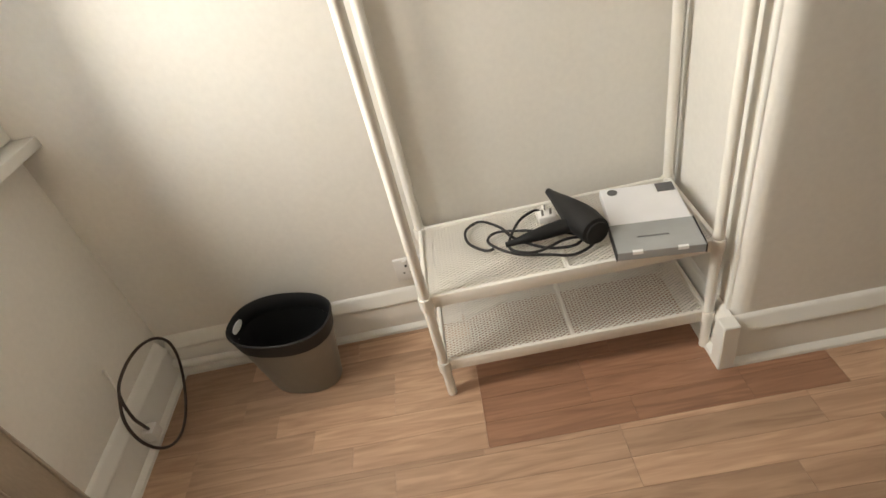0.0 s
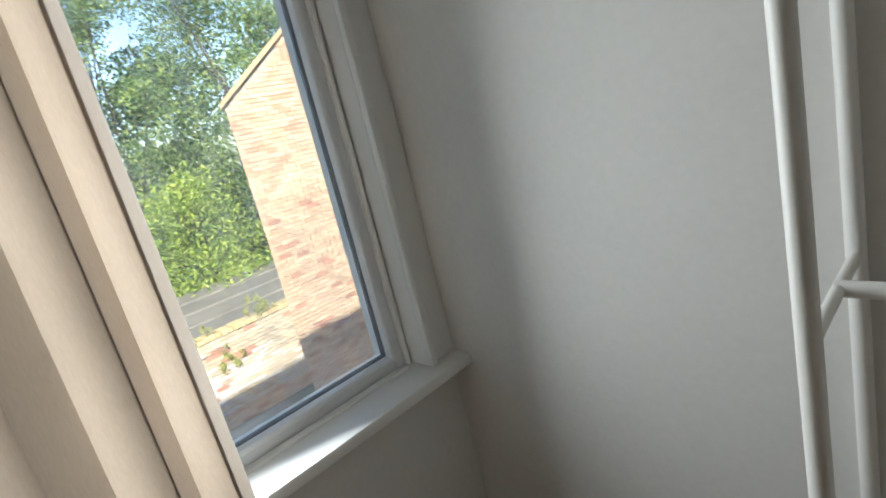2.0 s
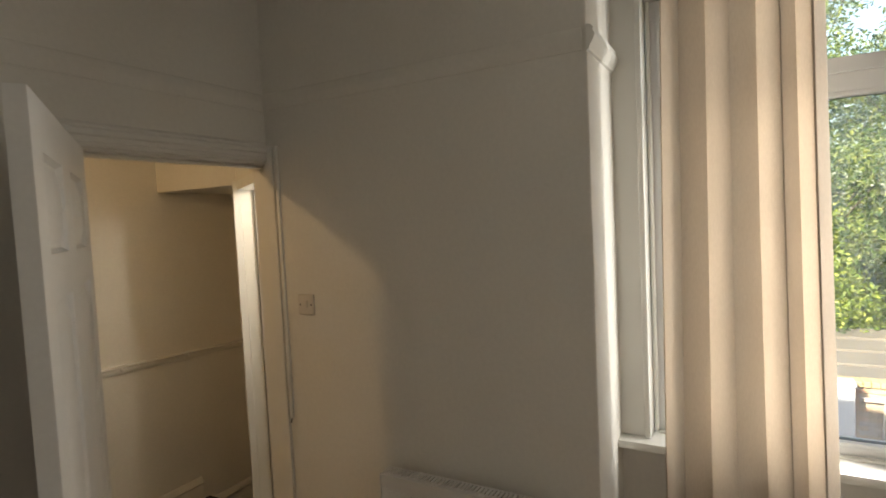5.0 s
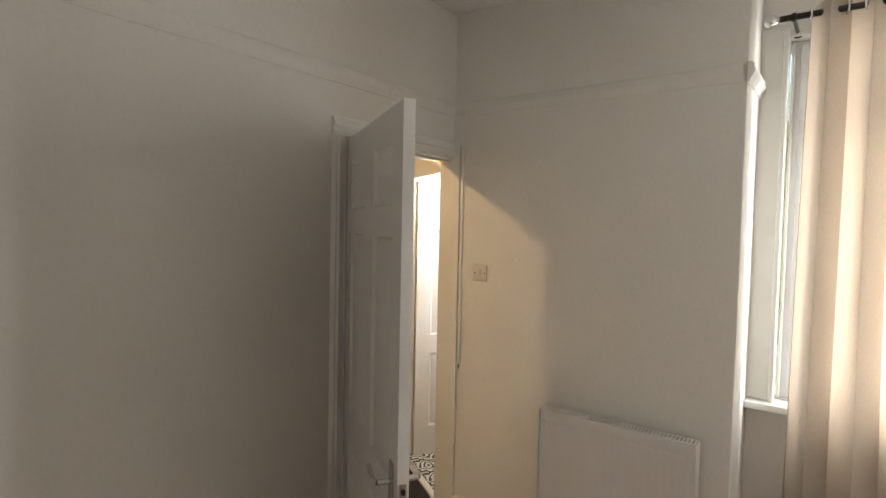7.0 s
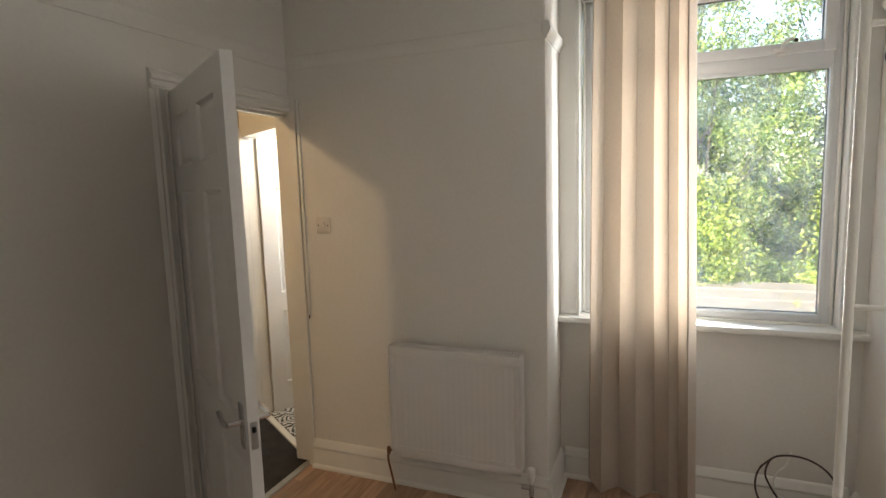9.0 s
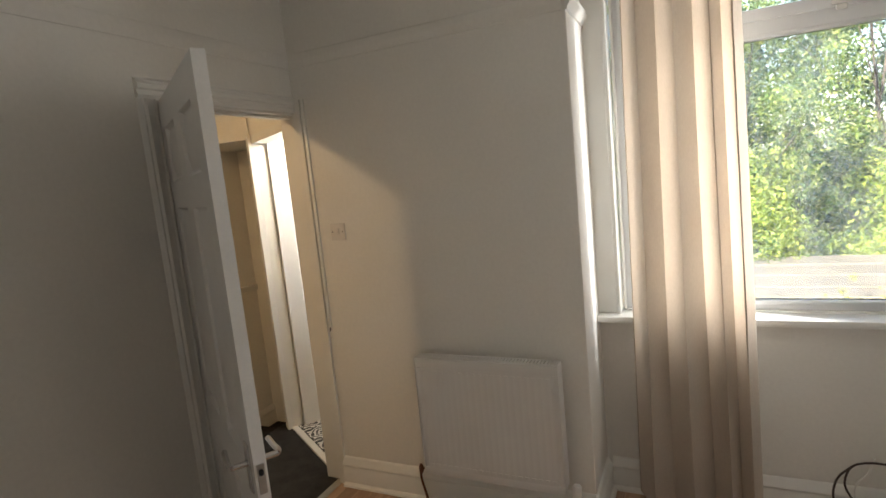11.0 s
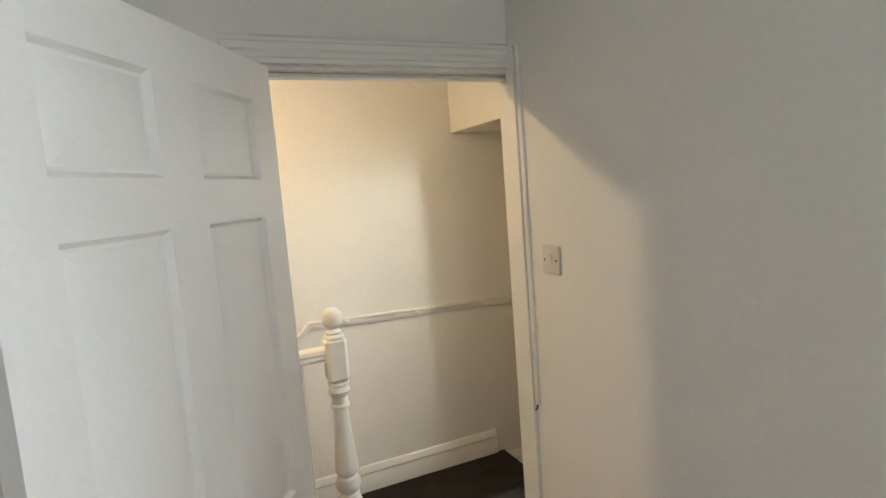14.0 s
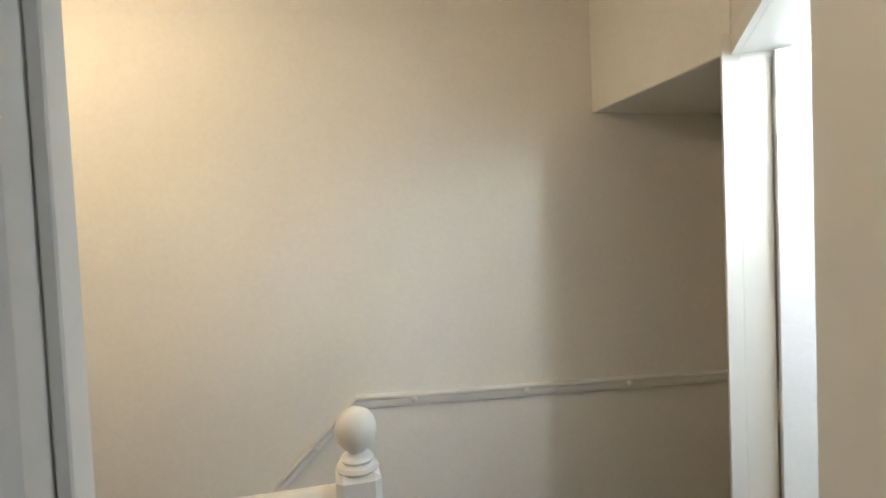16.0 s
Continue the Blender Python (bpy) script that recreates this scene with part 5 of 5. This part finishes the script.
for y0, y1, z0, z1 in ((GY0 - 0.10, GY0 + 2.5, GEAVE - 0.02, GEAVE + slope * 2.6 - 0.02), (GY0 + 5.1, GY0 + 2.5, GEAVE - 0.02, GEAVE + slope * 2.6 - 0.02)):
    q = [bm.verts.new((x, y + (4.2 if x < GX - 1 else 0), z + dz)) for x in (GX + 0.06, GX - 5.05) for y, z in ((y0, z0), (y1, z1)) for dz in (0, 0.09)]
    for f in ((0, 1, 3, 2), (4, 6, 7, 5), (0, 4, 5, 1), (2, 3, 7, 6), (0, 2, 6, 4), (1, 5, 7, 3)):
        bm.faces.new([q[i] for i in f])
part("roof", bm, SANDSTONE, gab, "pale stone verge and slates")
cells = list(brick_course_boxes(GY0, GY0 + 4.0, GZ, GEAVE + 2.4, gable_top))
near = [c for c in cells if c[0] < GY0 + 1.5 and c[2] > -2.0]
far = [c for c in cells if c not in set(near)]
picked = near[:290]
me = brick_mesh("brick", far + near[290:], lambda u, d, z: (GX - 0.014 + d, u, z), 0.016, BRICKS)
ob = tagged(new("brick_courses", me), "sunlit orange and buff bricks", "", "", "stuff")
ob.parent = gwall
ob.matrix_parent_inverse = Matrix.Translation(gab.location).inverted() @ Matrix.Translation(gab.location)

unit = {}
rng = random.Random(5)
for a, b, z0, z1 in picked:
    m = BRICKRED if rng.random() < 0.08 else BRICKBUFF
    key = (round(b - a, 3), m.name)
    if key not in unit:
        w = (b - a) / 2
        unit[key] = brick_mesh("brick", [(-w, w, -0.0325, 0.0325)], lambda u, d, z: (d, u, z), 0.016, m)
    o = new("brick", unit[key])
    o.location = (GX - 0.014 + rng.uniform(-0.002, 0.004), (a + b) / 2, (z0 + z1) / 2)
    o.parent = gwall

# yard wall with patchy whitewash
YX, YTOP = -8.8, -1.14
yw = tagged(new("yard_wall"), "old brick yard wall with patchy whitewash and coping", "wall", "", "structure")
wpart("core", box(YX - 0.22, YX - 0.012, -6.0, 6.6, GZ, YTOP - 0.07), MORTAR, yw, "mortar bed of the wall")
cells = list(brick_course_boxes(-1.0, 6.5, GZ, YTOP - 0.08))
me = brick_mesh("brick", [c for c in cells if c[0] < 3.25 or c[2] < -2.60], lambda u, d, z: (YX - 0.014 + d, u, z), 0.016, BRICKS)
tagged(new("brick_courses", me), "weathered mixed bricks", "", "", "stuff").parent = yw
near = [c for c in cells if c[0] >= 3.25 and c[2] >= -2.60 and not (3.5 < (c[0] + c[1]) / 2 < 4.5 and c[2] < -1.5)]
unit = {}
rng = random.Random(11)
for a, b, z0, z1 in near:
    cy, cz = (a + b) / 2, (z0 + z1) / 2
    nz = noise.noise(Vector((cy * 1.1, cz * 1.4, 3.0)))
    white = cz < -1.72 and rng.random() < 0.42 + 0.5 * nz + (0.12 if cz < -1.95 else 0.0)
    red = rng.random() < (0.45 if -1.72 < cz < -1.38 and 4.6 < cy < 5.5 else 0.07)
    m = BRICKWHITE if white else (BRICKRED if red else YARDBRICK)
    key = (round(b - a, 3), m.name)
    if key not in unit:
        w = (b - a) / 2
        mb = brick_mesh("brick", [(-w, w, -0.0325, 0.0325)], lambda u, d, z: (d, u, z), 0.016, m)
        unit[key] = mb
    o = new("brick", unit[key])
    o.location = (YX - 0.014 + rng.uniform(-0.002, 0.004), cy, cz)
    o.parent = yw
rng = random.Random(21)
for k in range(66):
    y = -1.0 + 0.1135 * k
    dz = rng.uniform(-0.008, 0.006)
    wpart("coping_brick", box(YX - 0.25, YX + 0.03 + rng.uniform(-0.01, 0.012), y, y + 0.104, YTOP - 0.09, YTOP + dz, 0.008), COPING, yw)
gate = thing("yard_gate", (YX, 4.0, GZ), "rusty grey sheet metal gate between pale posts", "gate")
part("sheet", box(YX + 0.006, YX + 0.022, 3.585, 4.44, -2.86, -1.50, 0.003), RUSTSHEET, gate, "rust streaked metal sheet")
for k in range(3):
    z = -2.72 + 0.55 * k
    part("ledge", box(YX + 0.023, YX + 0.045, 3.60, 4.43, z, z + 0.05, 0.004), RUSTSHEET, gate)
part("post", box(YX + 0.004, YX + 0.075, 4.45, 4.50, -2.87, -1.46, 0.006), BRICKWHITE, gate, "flaking white gate post")
bm = boxes((YX + 0.004, YX + 0.075, 3.50, 3.55, -2.87, -1.46), bev=0.006)
bmesh.ops.rotate(bm, verts=bm.verts[:], cent=(YX, 3.52, -2.87), matrix=Matrix.Rotation(radians(-3), 3, "X"))
part("post", bm, BRICKWHITE, gate, "leaning flaking white gate post")
part("lintel", box(YX + 0.004, YX + 0.06, 3.27, 4.62, -1.455, -1.385, 0.01), BRICKWHITE, gate, "pale stone lintel")
single("yard_pillar", boxes((YX + 0.03, YX + 0.34, 2.78, 3.17, GZ + 0.03, -1.16), (YX + 0.01, YX + 0.36, 2.76, 3.19, -1.159, -1.10), bev=0.012, seg=2), PALERENDER, "pale rendered pillar with flat cap by the gate", "pillar", "", 40)
single("stone_block", box(-7.9, -7.45, 3.55, 4.1, GZ + 0.03, GZ + 0.62, 0.04, 3), SANDSTONE, "yellow stone planter in the sunny yard", "planter", "", 40)

shed = thing("shed", (-10.7, 2.5, GZ), "low outbuilding with grey felt roof behind the wall", "outbuilding")
part("wall", box(-12.6, -9.1, -5.0, 8.5, GZ, -1.24), MORTAR, shed)
for k in range(4):
    x1 = -9.05 - 0.92 * k
    part("felt_strip", box(x1 - 0.94, x1, -5.1, 8.6, -1.235 + 0.03 * k, -1.205 + 0.045 * k, 0.006), FELT, shed, "grey roofing felt")


def leaf_cloud(name, centres, count, size, seed, material):
    """Leaves as many small bent quads round clump centres (place, radii)."""
    rng = np.random.default_rng(seed)
    vs, fs = [], []
    weights = np.array([c[1][0] * c[1][1] + c[1][2] ** 2 for c in centres])
    pick = rng.choice(len(centres), count, p=weights / weights.sum())
    for k in pick:
        (cx, cy, cz), (rx, ry, rz) = centres[k]
        d = rng.normal(size=3)
        d /= np.linalg.norm(d)
        r = rng.uniform(0.05, 1.0) ** 0.5
        p = np.array((cx + d[0] * rx * r, cy + d[1] * ry * r, cz + d[2] * rz * r))
        a = rng.normal(size=3)
        a /= np.linalg.norm(a)
        b = np.cross(a, rng.normal(size=3))
        b /= np.linalg.norm(b)
        s = size * rng.uniform(0.6, 1.3)
        c = np.cross(a, b) * s * 0.25
        i = len(vs)
        vs += [tuple(p - a * s), tuple(p + b * s * 0.5 + c), tuple(p + a * s), tuple(p - b * s * 0.5 + c)]
        fs += [(i, i + 1, i + 2), (i, i + 2, i + 3)]
    me = bpy.data.meshes.new(name)
    me.from_pydata(vs, [], fs)
    me.materials.append(material)
    return me


def tree(x, y, h, spread, seed, leaves, size, low=0.12, foliage=None, label="leafy green broadleaf tree in sunlight"):
    """A tree: tapered trunk, limbs, and a crown of leafy clumps with gaps."""
    rng = random.Random(seed)
    t = thing("tree", (x, y, GZ), label, "tree", "trees behind the yard")
    bm = bmesh.new()
    top = h * 0.55
    pts = [(x + rng.uniform(-0.12, 0.12) * k, y + rng.uniform(-0.12, 0.12) * k, GZ + top * k / 5) for k in range(6)]
    for k in range(5):
        r0, r1 = 0.20 * (1 - k / 5.6), 0.20 * (1 - (k + 1) / 5.6)
        a, b = Vector(pts[k]), Vector(pts[k + 1])
        lathe(bm, [(r0, 0), (r1, (b - a).length)], a, "z", 12, (b - a).to_track_quat("Z", "Y").to_matrix())
    clumps = []
    limbs = bmesh.new()
    for k in range(120):
        f = rng.uniform(low, 1.0)
        ang = rng.uniform(0, 2 * math.pi)
        wid = spread * (0.55 + 0.45 * math.sin(math.pi * min(1.0, f * 1.05))) * rng.uniform(0.35, 1.0)
        c = (x + wid * math.cos(ang), y + wid * math.sin(ang), GZ + h * f + rng.uniform(-0.3, 0.3))
        s = rng.uniform(0.4, 0.85)
        clumps.append((c, (s, s, s * 0.85)))
        if k % 5 == 0:
            base = Vector(pts[min(4, int(f * 5))])
            tube(limbs, [base, base.lerp(Vector(c), 0.5) + Vector((0, 0, 0.2)), Vector(c)], 0.016, 6)
    part("trunk", bm, BARK, t, "dark tapered trunk", 50)
    part("limbs", limbs, BARK, t, "branching limbs", 50)
    me = leaf_cloud("crown", clumps, leaves, size, seed, foliage or LEAF)
    cr = tagged(new("crown", me), "dense uneven green crown")
    cr.parent = t
    cr.matrix_parent_inverse = Matrix.Translation(t.location).inverted()
    return t


# the last two are low bushes with the brightened leaf colour
for k, (x, y, h, s, n, low) in enumerate(((-14.2, 2.6, 10.8, 2.5, 18000, 0.12), (-15.0, 6.2, 11.5, 2.7, 18000, 0.12), (-14.4, 9.8, 10.0, 2.6, 15000, 0.12), (-14.6, -0.8, 9.0, 2.5, 9000, 0.12),
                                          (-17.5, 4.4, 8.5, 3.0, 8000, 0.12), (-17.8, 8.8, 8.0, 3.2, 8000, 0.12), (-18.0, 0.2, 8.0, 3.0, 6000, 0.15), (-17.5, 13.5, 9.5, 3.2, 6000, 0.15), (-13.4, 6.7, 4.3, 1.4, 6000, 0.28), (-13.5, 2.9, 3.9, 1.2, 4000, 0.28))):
    tree(x, y, h, s, 20 + k, int(n * 2.1), 0.085 if 4 <= k < 8 else 0.055, low, LEAFBRIGHT if k > 7 else None, "low yellow-green bushy tree behind the outbuilding, leaf colour brightened" if k > 7 else "leafy green broadleaf tree in sunlight")
rng = random.Random(31)
tufts = []
for py, pz, spread, count in ((4.02, -0.10, 0.13, 9), (4.26, -0.11, 0.10, 7), (5.0, -0.55, 0.22, 8), (5.72, 0.06, 0.24, 16), (4.8, 0.0, 0.9, 10)):
    for k in range(count):
        r = rng.uniform(0.025, 0.075)
        tufts.append(((YX + rng.uniform(0.03, 0.12), py + rng.gauss(0, spread * 0.6), YTOP + pz + abs(rng.gauss(0, min(spread, 0.3) * 0.55)) * (1 if pz >= 0 else rng.choice((-1, 1)))), (r, r, r * rng.uniform(0.8, 1.8))))
ivy = leaf_cloud("wall_plants", tufts, 1500, 0.026, 5, IVY)
tagged(new("wall_plants", ivy), "small green and yellow plants growing on the coping", "plant", "", "stuff")

# ---- laminate floor strips, last ----
floor_ob = bpy.data.objects["floor"]
strip_mesh = {}


def strip(x0, x1, y0, y1, material):
    key = (round(x1 - x0, 3), round(y1 - y0, 4), material.name)
    if key not in strip_mesh:
        w, d, e = (x1 - x0) / 2 - 0.0002, (y1 - y0) / 2 - 0.0002, 0.0005
        vs = [(sx * w, sy * d, -0.008) for sx, sy in ((-1, -1), (1, -1), (1, 1), (-1, 1))] + [(sx * w, sy * d, -e) for sx, sy in ((-1, -1), (1, -1), (1, 1), (-1, 1))] + [(sx * (w - e), sy * (d - e), 0) for sx, sy in ((-1, -1), (1, -1), (1, 1), (-1, 1))]
        fs = [(8, 9, 10, 11)] + [(a + k, a + (k + 1) % 4, a + 4 + (k + 1) % 4, a + 4 + k) for a in (0, 4) for k in range(4)]
        me = bpy.data.meshes.new("laminate_strip")
        me.from_pydata(vs, [], fs)
        me.materials.append(material)
        strip_mesh[key] = me
    o = new("laminate_strip", strip_mesh[key])
    o.location = ((x0 + x1) / 2, (y0 + y1) / 2, 0)
    o.parent = floor_ob
    return o


rng = random.Random(3)
PX0, PX1, PY0 = 0.68, 1.62, 2.184
SW = 0.078
row = 0
y = -0.018
while y < 2.76:
    y1 = min(y + SW, 2.76)
    spans = [(-0.355, 3.40, FLOORWOOD)]
    if y > 1.40 and y < PY0 - 0.01:
        y1 = min(y1, PY0)
    if y >= PY0 - 0.005:
        spans = [(-0.355, PX0, FLOORWOOD), (PX0, PX1, PATCHWOOD), (PX1, 3.40, FLOORWOOD)]
    if y < 1.38:
        spans = [(0.0, 3.40, FLOORWOOD)]
    for a, b, m in spans:
        x = a
        first = True
        while x < b - 0.001:
            ln = rng.choice((0.36, 0.48, 0.60)) if not first else rng.choice((0.18, 0.30, 0.42))
            if m is PATCHWOOD:
                ln = rng.choice((0.30, 0.40))
            e = x + ln
            if b - e < 0.12:
                e = b
            strip(x, e, y, y1, m)
            x = e
            first = False
    y = y1
    row += 1
